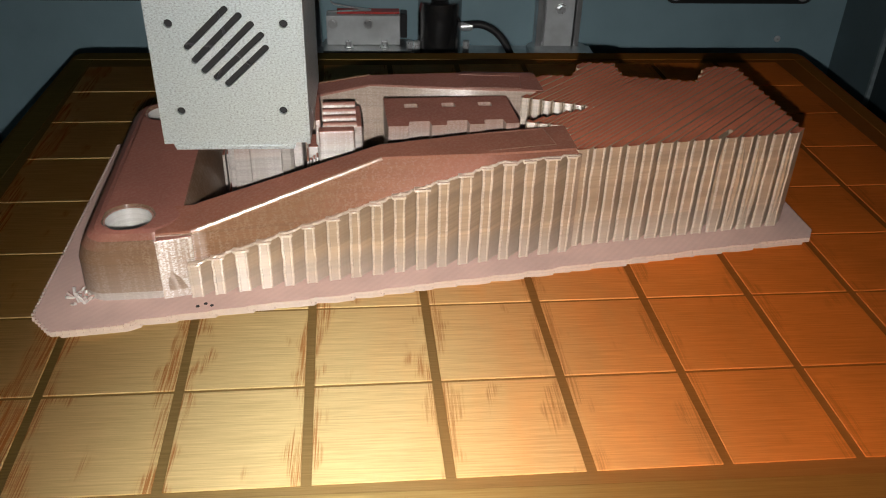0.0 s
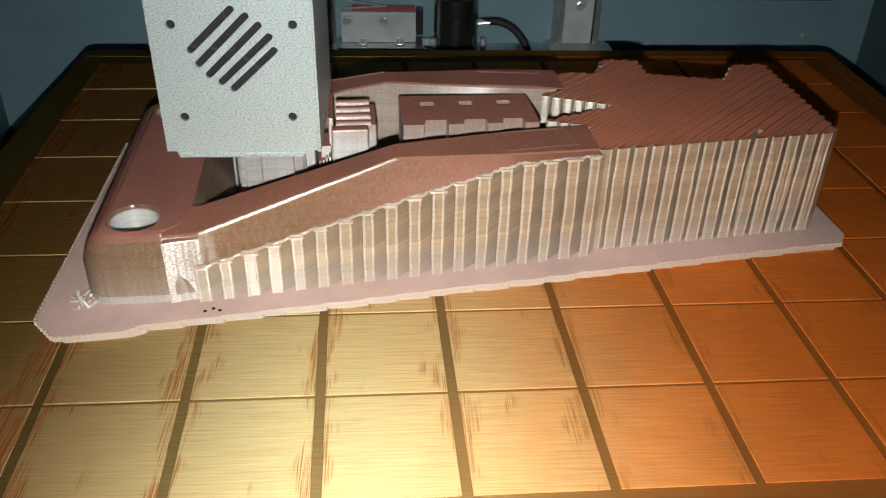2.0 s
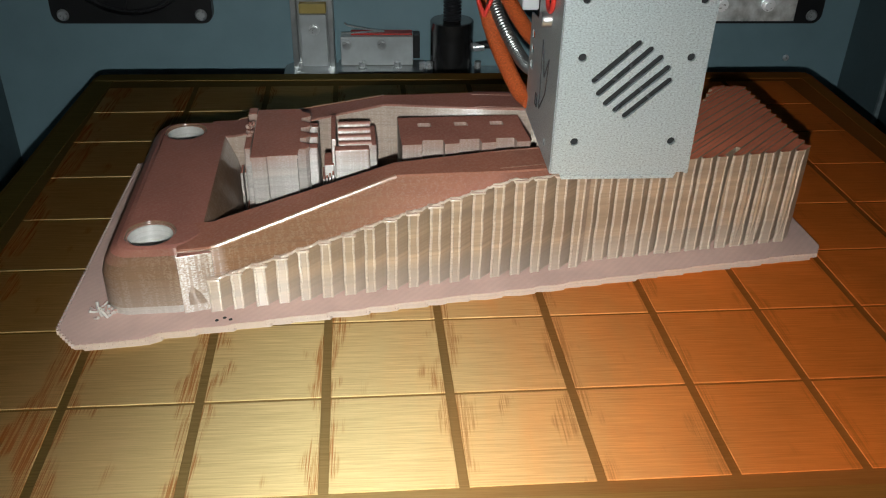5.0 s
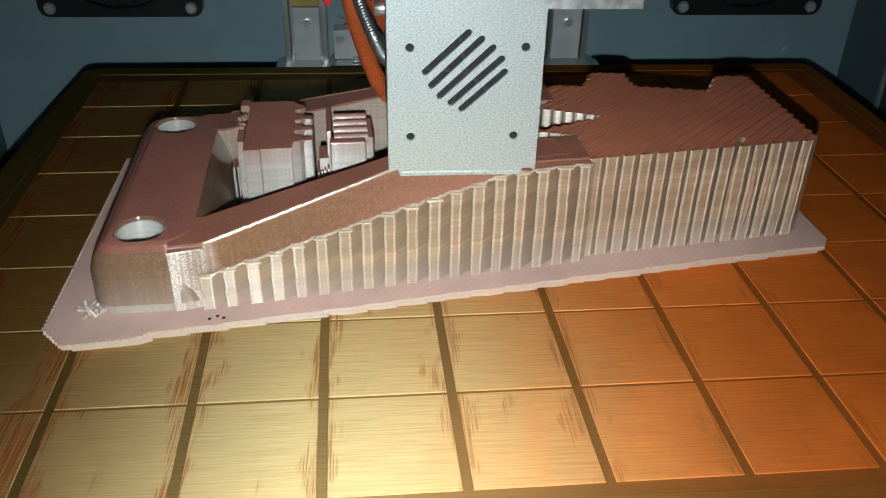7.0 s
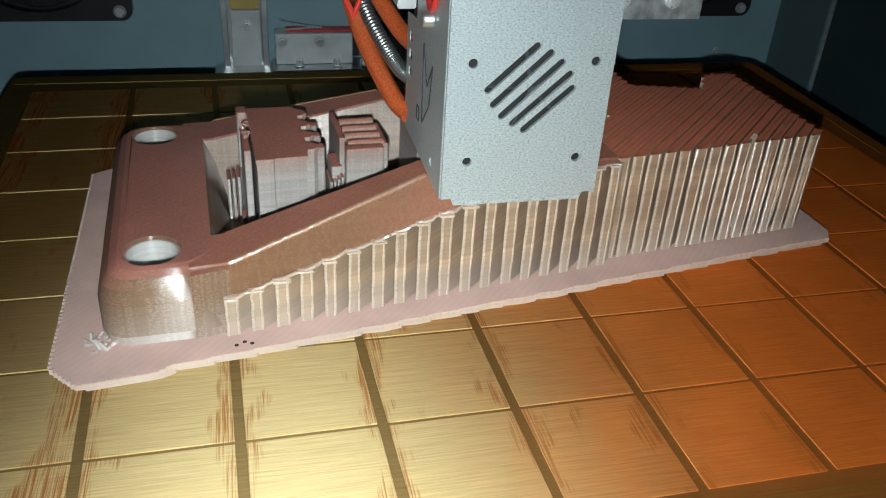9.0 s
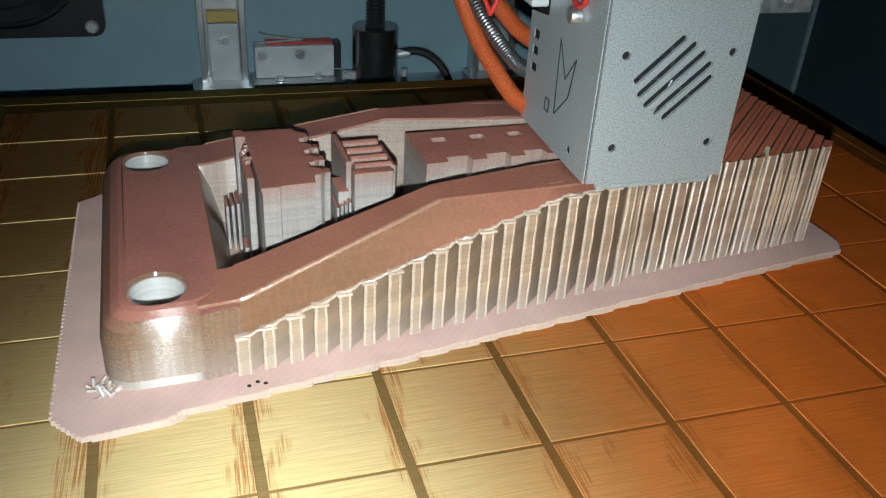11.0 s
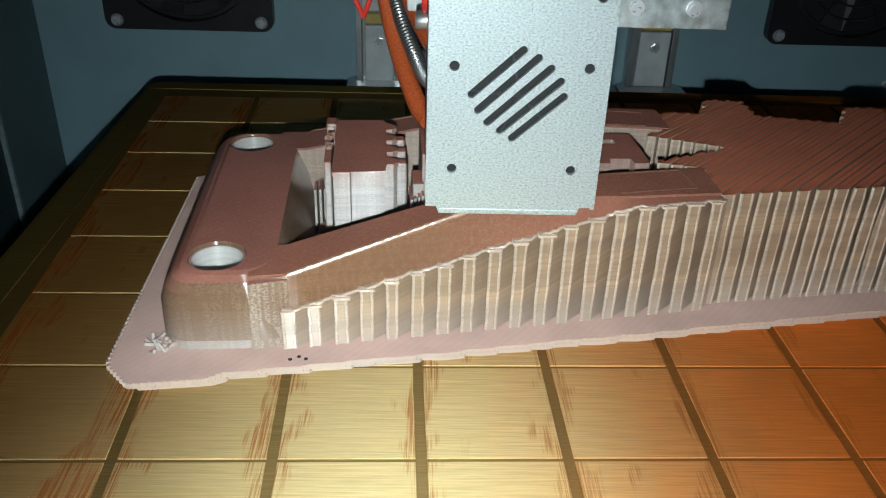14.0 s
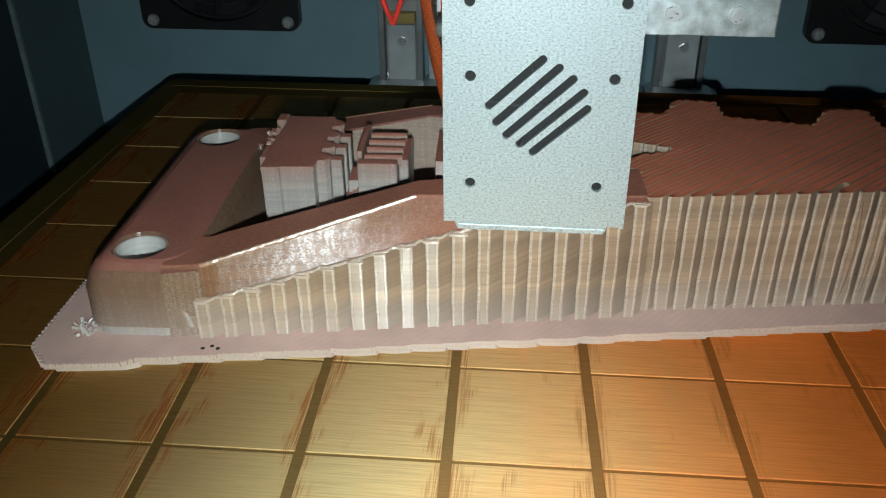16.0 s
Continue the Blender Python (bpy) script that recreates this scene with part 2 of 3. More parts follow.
BRIGHT = plain("bright_steel", (0.78, 0.81, 0.83), 0.3, 0.6)
POLISHED = plain("polished_dark_steel", (0.3, 0.29, 0.29), 0.2, 0.95, 0.1, 40, 0.0)
CONDUIT = plain("conduit_steel", (0.26, 0.27, 0.27), 0.34, 0.85)
SCRATCHED = plain("scratched_aluminium", (0.52, 0.57, 0.58), 0.34, 0.75, 0.35, 260, 0.5)
DARK_STEEL = plain("dark_steel", (0.09, 0.09, 0.1), 0.35, 0.7)
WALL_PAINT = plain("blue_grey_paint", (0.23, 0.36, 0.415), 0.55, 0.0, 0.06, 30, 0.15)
# corner and side paint far darker: the torch's falloff is put into the colour
CORNER_DIM_PAINT = plain("dimmed_panel_paint", (0.10, 0.15, 0.17), 0.55, 0.0, 0.06, 30, 0.15)
SEAM_PAINT = plain("pale_edge_paint", (0.2, 0.26, 0.28), 0.45, 0.0, 0.2, 200, 0.15)
SIDE_DIM_PAINT = plain("dimmed_blue_grey_paint", (0.03, 0.047, 0.055), 0.5, 0.0, 0.08, 30, 0.15)
BLACK = plain("black_plastic", (0.018, 0.018, 0.02), 0.4)
BLACK_RUBBER = plain("black_rubber", (0.02, 0.02, 0.022), 0.6)
# near-black for openings, their shade put into the colour; also for specks
HOLE_BLACK = plain("dark_gap", (0.012, 0.012, 0.013), 0.7)
ORANGE = plain("orange_braid", (0.58, 0.12, 0.03), 0.45, 0.0, 0.3, 1400, 0.5)
RED_WIRE = plain("red_silicone", (0.6, 0.04, 0.03), 0.35)
YELLOW = plain("yellow_plastic", (0.55, 0.42, 0.12), 0.5)
GREY_BLOCK = plain("pale_grey_plastic", (0.58, 0.62, 0.64), 0.35)
BRASS = plain("brass", (0.7, 0.5, 0.2), 0.3, 1.0)
GLOW, gnt, gp = material("torch_glow")
gp.inputs["Emission Color"].default_value = (1.0, 0.97, 0.9, 1)
gp.inputs["Emission Strength"].default_value = TORCH_STRENGTH


# ---- mesh helpers (millimetres in, metres out) ----
def finish(name, bm, mat, parent=None, label="", smooth=False, scale=MM, crease=40):
    bmesh.ops.scale(bm, vec=(scale,) * 3, verts=bm.verts)
    bmesh.ops.recalc_face_normals(bm, faces=bm.faces)
    me = bpy.data.meshes.new(name)
    bm.to_mesh(me)
    bm.free()
    me.materials.append(mat)
    if smooth:
        for f in me.polygons:
            f.use_smooth = True
        me.set_sharp_from_angle(angle=radians(crease))
    ob = new(name, me)
    ob.parent = parent
    if label:
        tagged(ob, label)
    return ob


def part(name, bm, mat, parent, label="", smooth=False, crease=40):
    return finish(name, bm, mat, parent, label, smooth, MM, crease)


def empty(name, m, label, category, group="", kind=""):
    ob = new(name)
    ob.matrix_basis = m
    return tagged(ob, label, category, group, kind)


def add_box(bm, x0, x1, y0, y1, z0, z1, bevel=0.0):
    vs = [bm.verts.new(p) for p in ((x0, y0, z0), (x1, y0, z0), (x1, y1, z0), (x0, y1, z0), (x0, y0, z1), (x1, y0, z1), (x1, y1, z1), (x0, y1, z1))]
    fs = [bm.faces.new([vs[i] for i in q]) for q in ((3, 2, 1, 0), (4, 5, 6, 7), (0, 1, 5, 4), (1, 2, 6, 5), (2, 3, 7, 6), (3, 0, 4, 7))]
    if bevel:
        edges = list({e for f in fs for e in f.edges})
        bmesh.ops.bevel(bm, geom=edges, offset=bevel, segments=2, affect="EDGES", profile=0.5)
    return bm


def box(*a, **k):
    return add_box(bmesh.new(), *a, **k)


def add_prism(bm, outline, z0, z1, bevel=0.0):
    lo = [bm.verts.new((x, y, z0)) for x, y in outline]
    hi = [bm.verts.new((x, y, z1)) for x, y in outline]
    n = len(outline)
    bm.faces.new(lo[::-1])
    top = bm.faces.new(hi)
    for i in range(n):
        bm.faces.new((lo[i], lo[(i + 1) % n], hi[(i + 1) % n], hi[i]))
    if bevel:
        bmesh.ops.bevel(bm, geom=list(top.edges), offset=bevel, segments=2, affect="EDGES", profile=0.5)
    return bm


def prism(outline, z0, z1, bevel=0.0):
    return add_prism(bmesh.new(), outline, z0, z1, bevel)


def add_tube(bm, points, radius, sides=12, cap=True):
    """A round bar along points; radius may be a function of the share of the way."""
    pts = [Vector(p) for p in points]
    rings = []
    ref = Vector((0.31, 0.17, 0.93))
    for i, p in enumerate(pts):
        d = (pts[min(i + 1, len(pts) - 1)] - pts[max(i - 1, 0)]).normalized()
        a = d.cross(ref).normalized()
        b = d.cross(a)
        r = radius(i / (len(pts) - 1)) if callable(radius) else radius
        rings.append([bm.verts.new(p + r * (math.cos(2 * math.pi * k / sides) * a + math.sin(2 * math.pi * k / sides) * b)) for k in range(sides)])
    for r0, r1 in zip(rings, rings[1:]):
        for k in range(sides):
            bm.faces.new((r0[k], r0[(k + 1) % sides], r1[(k + 1) % sides], r1[k]))
    if cap:
        bm.faces.new(rings[0][::-1])
        bm.faces.new(rings[-1])
    return bm


def tube(*a, **k):
    return add_tube(bmesh.new(), *a, **k)


def curve_points(ctrl, n=40):
    """Catmull-Rom points through the control points."""
    c = [Vector(p) for p in ctrl]
    c = [2 * c[0] - c[1]] + c + [2 * c[-1] - c[-2]]
    out = []
    for i in range(n + 1):
        s = i / n * (len(c) - 3)
        k = min(int(s), len(c) - 4)
        t = s - k
        p0, p1, p2, p3 = c[k:k + 4]
        out.append(0.5 * (2 * p1 + (p2 - p0) * t + (2 * p0 - 5 * p1 + 4 * p2 - p3) * t * t + (3 * p1 - p0 - 3 * p2 + p3) * t ** 3))
    return out


def rounded(x0, x1, y0, y1, r, n=6):
    """Outline of a rectangle with four corner radii (lower left, lower right, upper right, upper left)."""
    rs = (r,) * 4 if isinstance(r, (int, float)) else r
    out = []
    for (cx, cy, a), q in zip(((x0, y0, 180), (x1, y0, 270), (x1, y1, 0), (x0, y1, 90)), rs):
        sx, sy = (1 if cx == x0 else -1), (1 if cy == y0 else -1)
        for k in range(n + 1):
            t = radians(a + 90 * k / n)
            out.append((cx + sx * q + q * math.cos(t), cy + sy * q + q * math.sin(t)))
    return out


def plate_with_holes(outline, holes, thick, to3):
    """A flat sheet with holes through it; to3 turns (a, b, depth) into a place."""
    bm = bmesh.new()
    loops = [outline] + holes
    edges = []
    for loop in loops:
        vs = [bm.verts.new(to3(a, b, 0)) for a, b in loop]
        edges += [bm.edges.new((vs[i], vs[(i + 1) % len(vs)])) for i in range(len(vs))]
    made = bmesh.ops.triangle_fill(bm, use_beauty=True, edges=edges)
    faces = [f for f in made["geom"] if isinstance(f, bmesh.types.BMFace)]
    grown = bmesh.ops.extrude_face_region(bm, geom=faces)
    shift = Vector(to3(0, 0, thick)) - Vector(to3(0, 0, 0))
    bmesh.ops.translate(bm, vec=shift, verts=[g for g in grown["geom"] if isinstance(g, bmesh.types.BMVert)])
    return bm


def circle(cx, cy, r, n=20):
    return [(cx + r * math.cos(2 * math.pi * k / n), cy + r * math.sin(2 * math.pi * k / n)) for k in range(n)]


def slot(ax, ay, bx, by, r, n=6):
    a = math.atan2(by - ay, bx - ax)
    out = []
    for (cx, cy), base in (((bx, by), a - math.pi / 2), ((ax, ay), a + math.pi / 2)):
        out += [(cx + r * math.cos(base + math.pi * k / n), cy + r * math.sin(base + math.pi * k / n)) for k in range(n + 1)]
    return out


def bolt(bm, x, y, z, r, axis, length=3.0):
    """A hexagon head with a rounded washer, standing along axis from its seat."""
    ax = Vector(axis)
    c = Vector((x, y, z))
    add_tube(bm, [c, c + ax * 0.8], r * 1.35, 16)
    add_tube(bm, [c + ax * 0.8, c + ax * length], r, 6)


# ---- chamber ----
CX0, CX1, CY0, CY1, CZ0, CZ1 = -301, 334, -75, 405, -110, 420
tagged(finish("wall_back", box(CX0 - 15, CX1 + 15, CY1, CY1 + 15, CZ0, CZ1), WALL_PAINT), "blue-grey painted sheet-metal back wall of the chamber", "wall", kind="structure")
# each side wall: a blue-grey panel next to the back wall, a pale folded seam, a darker front part set back a little
for label_side, x, s, seam in (("left", CX0, -1, 327), ("right", CX1, 1, 345)):
    x0, x1 = sorted((x + 2 * s, x + 15 * s))
    wall = tagged(finish("wall_" + label_side, box(x0, x1, CY0, seam - 1.5, CZ0, CZ1), SIDE_DIM_PAINT), "blue-grey side wall of the chamber, dimmed in its colour", "wall", kind="structure")
    x0, x1 = sorted((x, x + 15 * s))
    finish("corner_panel", box(x0, x1, seam + 1.5, CY1 - 0.5, CZ0, CZ1), CORNER_DIM_PAINT, wall, "blue-grey folded panel beside the back wall")
    x0, x1 = sorted((x - 0.8 * s, x + 14 * s))
    finish("seam", box(x0, x1, seam - 1.4, seam + 1.4, CZ0, CZ1, 0.6), SEAM_PAINT, wall, "pale edge of the folded panel")
tagged(finish("floor", box(CX0 - 15, CX1 + 15, CY0, CY1 + 15, CZ0 - 15, CZ0 - 0.5), SIDE_DIM_PAINT), "chamber floor under the heated bed, dimmed in its colour", "floor", kind="structure")
tagged(finish("ceiling", box(CX0 - 15, CX1 + 15, CY0, CY1 + 15, CZ1 + 0.5, CZ1 + 15), SIDE_DIM_PAINT), "unseen chamber ceiling, dimmed in its colour", "ceiling", kind="structure")

# ---- heated bed ----
BX0, BX1, BY0, BY1 = -197, 254, -60, 304
TX, TY = 40.2, 41.0


def heated_bed():
    bed = empty("heated_bed", pose(0, 0, 0), "amber-filmed brushed metal bed with raised square tiles and grooves", "print bed")
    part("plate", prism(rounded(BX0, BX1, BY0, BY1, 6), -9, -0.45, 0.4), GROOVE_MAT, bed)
    part("under_plate", prism(rounded(BX0 - 3, BX1 + 3, BY0 - 3, BY1 + 4, 8), -22, -9.2, 1.0), BLACK, bed, "black underside of the bed")
    return bed


BED = heated_bed()


# ---- printed model on its raft ----
PRINT_AT = pose(-0.125, 0.023, 0, 0, 0, 3)
MID = 77.7


def lerp(a, b, t):
    return a + (b - a) * t


def along(table, u):
    """Values between the rows of a table keyed by its first column."""
    for r0, r1 in zip(table, table[1:]):
        if u <= r1[0]:
            t = max(0.0, (u - r0[0]) / (r1[0] - r0[0]))
            return [lerp(a, b, t) for a, b in zip(r0[1:], r1[1:])]
    return list(table[-1][1:])


# along the arm: outer edge, its height, ridge, its height, inner edge, its height
ARM = [
    (33, 17.3, 4.2, 20.2, 28.6, 39.0, 28.9),
    (44, 19.5, 15.0, 20.6, 29.0, 39.5, 29.2),
    (46, 19.6, 17.5, 20.7, 29.6, 40.0, 29.8),
    (111, 28.4, 34.7, 37.6, 46.0, 49.0, 46.0),
    (152, 31.9, 44.6, 37.5, 46.2, 56.5, 46.2),
    (183, 36.2, 45.0, 39.5, 46.2, 60.5, 46.2),
]


def wall_line(u):
    return 17.7 + 0.132 * (u - 44)


def side(v, back):
    return 2 * MID - v if back else v


def arm_mesh(back):
    bm = bmesh.new()
    rings = []
    stations = [33, 36, 40, 44, 46] + [46 + 65 * k / 14 for k in range(1, 15)] + [111 + 72 * k / 12 for k in range(1, 13)]
    for u in stations:
        vo, zo, vr, zr, vi, zi = along(ARM, u)
        sec = [(vo, 4.2 if u < 45 else zo), (vr - 0.35, zr - 0.55), (vr + 0.3, zr), (vi - 0.8, zi), (vi, zi - 0.6), (vi + 0.5, 4.2), (vo + 6, 4.2 if u < 47 else zo + 0.2)]
        rings.append([bm.verts.new((u, side(v, back), z)) for v, z in sec])
    n = len(rings[0])
    for a, b in zip(rings, rings[1:]):
        for k in range(n):
            bm.faces.new((a[k], a[(k + 1) % n], b[(k + 1) % n], b[k]))
    bm.faces.new(rings[0])
    bm.faces.new(rings[-1])
    return bm


def block_mesh():
    """The base block: rounded rings drawn in towards the top, with two round holes."""
    rows = [(4.2, 7.0, 1.8, 48.0, 7), (6.5, 6.2, 1.4, 47.6, 7), (7.2, 5.0, 0.2, 47.4, 9), (19, 5.2, 0.3, 44.5, 9), (23.5, 6.6, 1.2, 42.6, 9), (26.6, 9.0, 2.6, 41.4, 8), (28.4, 11.6, 4.4, 40.6, 7), (29.0, 13.6, 6.2, 40.2, 6)]
    bm = bmesh.new()
    rings = []
    for z, u0, m, u1, r in rows:
        o = rounded(u0, u1, 17.2 + m, 2 * MID - 17.2 - m, (r, 11, 11, r), 8)
        rings.append([bm.verts.new((x, y, z)) for x, y in o])
    n = len(rings[0])
    for a, b in zip(rings, rings[1:]):
        for k in range(n):
            bm.faces.new((a[k], a[(k + 1) % n], b[(k + 1) % n], b[k]))
    bm.faces.new(rings[0][::-1])
    edges = [bm.edges.get((rings[-1][k], rings[-1][(k + 1) % n])) for k in range(n)]
    for cv in (32.3, 2 * MID - 32.0):
        ring = [bm.verts.new((x, y, 29.0)) for x, y in circle(22.2, cv, 9.2, 32)]
        low = [bm.verts.new((x, y, 27.8)) for x, y in circle(22.2, cv, 8.6, 32)]
        edges += [bm.edges.new((ring[k], ring[(k + 1) % 32])) for k in range(32)]
        deep = [bm.verts.new((x, y, 14.0)) for x, y in circle(22.2, cv, 8.6, 32)]
        for a, b in ((ring, low), (low, deep)):
            for k in range(32):
                bm.faces.new((a[k], b[k], b[(k + 1) % 32], a[(k + 1) % 32]))
        bm.faces.new(deep)
    bmesh.ops.triangle_fill(bm, use_beauty=True, edges=edges)
    return bm


def hole_lining(cv):
    bm = bmesh.new()
    n = 32
    rings = [[bm.verts.new((x, y, z)) for x, y in circle(22.2, cv, r, n)] for z, r in ((28.0, 8.55), (14.3, 8.4), (14.3, 7.4), (28.0, 7.9))]
    for a, b in zip(rings, rings[1:] + rings[:1]):
        for k in range(n):
            bm.faces.new((a[k], a[(k + 1) % n], b[(k + 1) % n], b[k]))
    return bm


def raft_outline():
    """Front edge stepped like the printed passes, chamfered corners."""
    rng = random.Random(5)
    out = [(-9.5, 11.0), (-1.5, 1.2), (20, 2.8), (24, 4.6)]
    u = 24.0
    while u < 270:
        step = rng.uniform(7, 15)
        v = 2.6 + 0.126 * u
        out += [(u + 0.6, v + 0.3), (u + step * 0.55, v + 0.2 + rng.uniform(-0.2, 0.5)), (u + step - 0.3, v + 0.1 + 0.06 * step)]
        u += step
    out += [(284, 37.0), (288, 43), (288, 112), (282, 136), (200, 142), (28, 150), (4, 151), (-6, 144.5)]
    return out


SHEET = [(182, 39.3), (276, 48.4), (277.4, 118.2), (263.6, 118.9), (252.9, 101.4), (221.6, 109.6), (221.5, 125.6), (207.5, 127.8), (200.2, 111.2), (184, 113.5), (180, 93), (171, 90.2), (200.4, 77.7), (169, 65.3), (183.4, 60.5)]
RIB_TURN = 42.0
RIB_STEP = 3.5


def clip_line(poly, p, d):
    """Stretches of the line p + s d inside the polygon."""
    cuts = []
    n = len(poly)
    for i in range(n):
        (ax, ay), (bx, by) = poly[i], poly[(i + 1) % n]
        ex, ey = bx - ax, by - ay
        det = d[0] * ey - d[1] * ex
        if abs(det) < 1e-9:
            continue
        s = ((ax - p[0]) * ey - (ay - p[1]) * ex) / det
        q = ((ax - p[0]) * d[1] - (ay - p[1]) * d[0]) / det
        if 0 <= q < 1:
            cuts.append(s)
    cuts.sort()
    return list(zip(cuts[::2], cuts[1::2]))


def thin_wall(bm, a, b, half, z0, heights, rng, wavy=0.0):
    """An upright printed wall from a to b with uneven faces."""
    ax, ay = a
    bx, by = b
    length = math.hypot(bx - ax, by - ay) or 1e-6
    nx, ny = -(by - ay) / length, (bx - ax) / length
    za, zb = heights
    levels = [0, 0.25, 0.5, 0.75, 1.0]
    grid = []
    lean = rng.uniform(-wavy, wavy)
    for lv in levels:
        w = lean * math.sin(lv * math.pi) + rng.uniform(-0.06, 0.06)
        row = []
        for (x, y, zt) in ((ax, ay, za), (bx, by, zb)):
            z = z0 + (zt - z0) * lv
            row.append((bm.verts.new((x + nx * (half + w), y + ny * (half + w), z)), bm.verts.new((x - nx * (half - w), y - ny * (half - w), z))))
        grid.append(row)
    for r0, r1 in zip(grid, grid[1:]):
        (a0, a1), (b0, b1) = r0
        (c0, c1), (d0, d1) = r1
        for q in ((a0, b0, d0, c0), (b1, a1, c1, d1), (a1, a0, c0, c1), (b0, b1, d1, d0)):
            bm.faces.new(q)
    (c0, c1), (d0, d1) = grid[-1]
    bm.faces.new((c0, d0, d1, c1))


def ribs(parent, poly, height, first, last, rng, bar=2.6, gap=4.4, half=0.8, caps=False, mat=RIB_PLASTIC):
    """Pairs of slanting walls joined at their near ends."""
    d = (math.cos(radians(RIB_TURN)), math.sin(radians(RIB_TURN)))
    u = first
    while u < last:
        bm, cap, beads = bmesh.new(), bmesh.new(), []
        runs = []
        wide = bar * rng.uniform(0.85, 1.15)
        for k, off in enumerate((0.0, wide)):
            p = (u + off, wall_line(u))
            runs.append([((p[0] + d[0] * s0, p[1] + d[1] * s0), (p[0] + d[0] * (s1 + 1.5 * k), p[1] + d[1] * (s1 + 1.5 * k)), s1 - s0) for s0, s1 in clip_line(poly, p, d) if s1 - s0 > 0.8])
        for run in runs:
            for a, b, _ in run:
                if run is runs[1] and a[1] < 62 and (237 < a[0] < 243 or 254 < a[0] < 259):
                    a = (a[0] + d[0] * 11, a[1] + d[1] * 11)
                bent = 1.5 if a[0] > 232 and a[1] < 60 else 0.15
                thin_wall(bm, a, b, half, 4.0, (height(a[0]), height(b[0])), rng, bent)
        for a0, b0, n0 in runs[0]:
            for a1, b1, n1 in runs[1]:
                if math.hypot(a0[0] - a1[0], a0[1] - a1[1]) < 5.6:
                    thin_wall(bm, (a0[0] - 0.4, a0[1]), (a1[0] + 0.4, a1[1]), 0.7, 4.0, (height(a0[0]), height(a1[0])), rng, 0.12)
                    if caps:
                        top = height(a0[0])
                        add_box(cap, a0[0] - 1.0 - rng.uniform(0, 0.8), a1[0] + 0.8 + rng.uniform(0, 1.0), a0[1] - 0.8 - rng.uniform(0, 0.5), a0[1] + 2.0, top - 0.2 - rng.uniform(0, 0.5), top + 0.5, 0.3)
                    # paler beads added at the bar corners to put their glint lines in
                    for q in ((a0[0] - 0.35, a0[1] - 0.35), (a1[0] + 0.35, a1[1] - 0.35)):
                        top = height(q[0])
                        bead = bmesh.new()
                        beads.append(bead)
                        add_tube(bead, [(q[0] + rng.uniform(-0.16, 0.16), q[1] + rng.uniform(-0.12, 0.12), lerp(4.0, top, t)) for t in (0, 0.14, 0.28, 0.42, 0.57, 0.71, 0.85, 1.0)], 0.58, 8)
        if bm.verts:
            rib = part("support_rib", bm, mat, parent, "", True)
            for bead in beads:
                part("edge_glint", bead, EDGE_PLASTIC, rib, "", True)
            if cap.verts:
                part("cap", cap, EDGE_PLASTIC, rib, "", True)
            else:
                cap.free()
        else:
            bm.free()
            cap.free()
        u += bar + gap


def tower(bm):
    """Block with four knobs and ledges along one edge, slightly wider at its topmost layers."""
    def outline(grow):
        out = [(57.5 - grow, 57.2 - grow), (63, 57.2 - grow), (63.4, 58.2 - grow), (74.5 + grow, 58.2 - grow)]
        for i in range(4):
            v = 64.0 + i * 10.4
            out += [(74.5 + grow, v - grow), (77.6, v - 0.2 - grow), (78.9 + grow, v + 1.0), (78.9 + grow, v + 3.6), (77.6, v + 4.9 + grow), (74.5 + grow, v + 5.0 + grow)]
        return out + [(74.5 + grow, 104 + grow), (57.5 - grow, 104 + grow)]
    add_prism(bm, outline(0.0), 4, 44.4)
    add_prism(bm, outline(0.45), 44.41, 46.0, 0.5)


def tower_wing(bm):
    for i in range(3):
        v = 69.6 + i * 10.4
        add_prism(bm, rounded(74.8, 82.4, v, v + 4.2, 0.8, 3), 4, 43.4, 0.5)


def tower_fins(thing):
    for b, bev in (((53.8, 56.4, 68, 90, 4, 44.6), 0.6), ((53.4, 57.2, 98, 105, 4, 46.8), 0.6), ((52.0, 53.6, 72, 80, 4, 16), 0.4)):
        part("fin", box(*b, bev), TOWER_PLASTIC, thing, "ragged thin upright fin")
    curl = random.Random(8)
    pts = [(55.2 + curl.uniform(-1.2, 1.2), 77 + 0.9 * k + curl.uniform(-0.5, 0.5), 45.6 + curl.uniform(0, 2.0)) for k in range(14)]
    part("curled_edge", tube(pts, 0.8, 7), TOWER_PLASTIC, thing, "curled ragged edge")


def cavity_ribs(thing):
    for k in range(4):
        part("cavity_rib", box(48.0 + 1.9 * k, 49.1 + 1.9 * k, 93 - k, 101, 4, 22 + 0.8 * k, 0.2), TOWER_PLASTIC, thing, "thin pale support wall inside the opening")


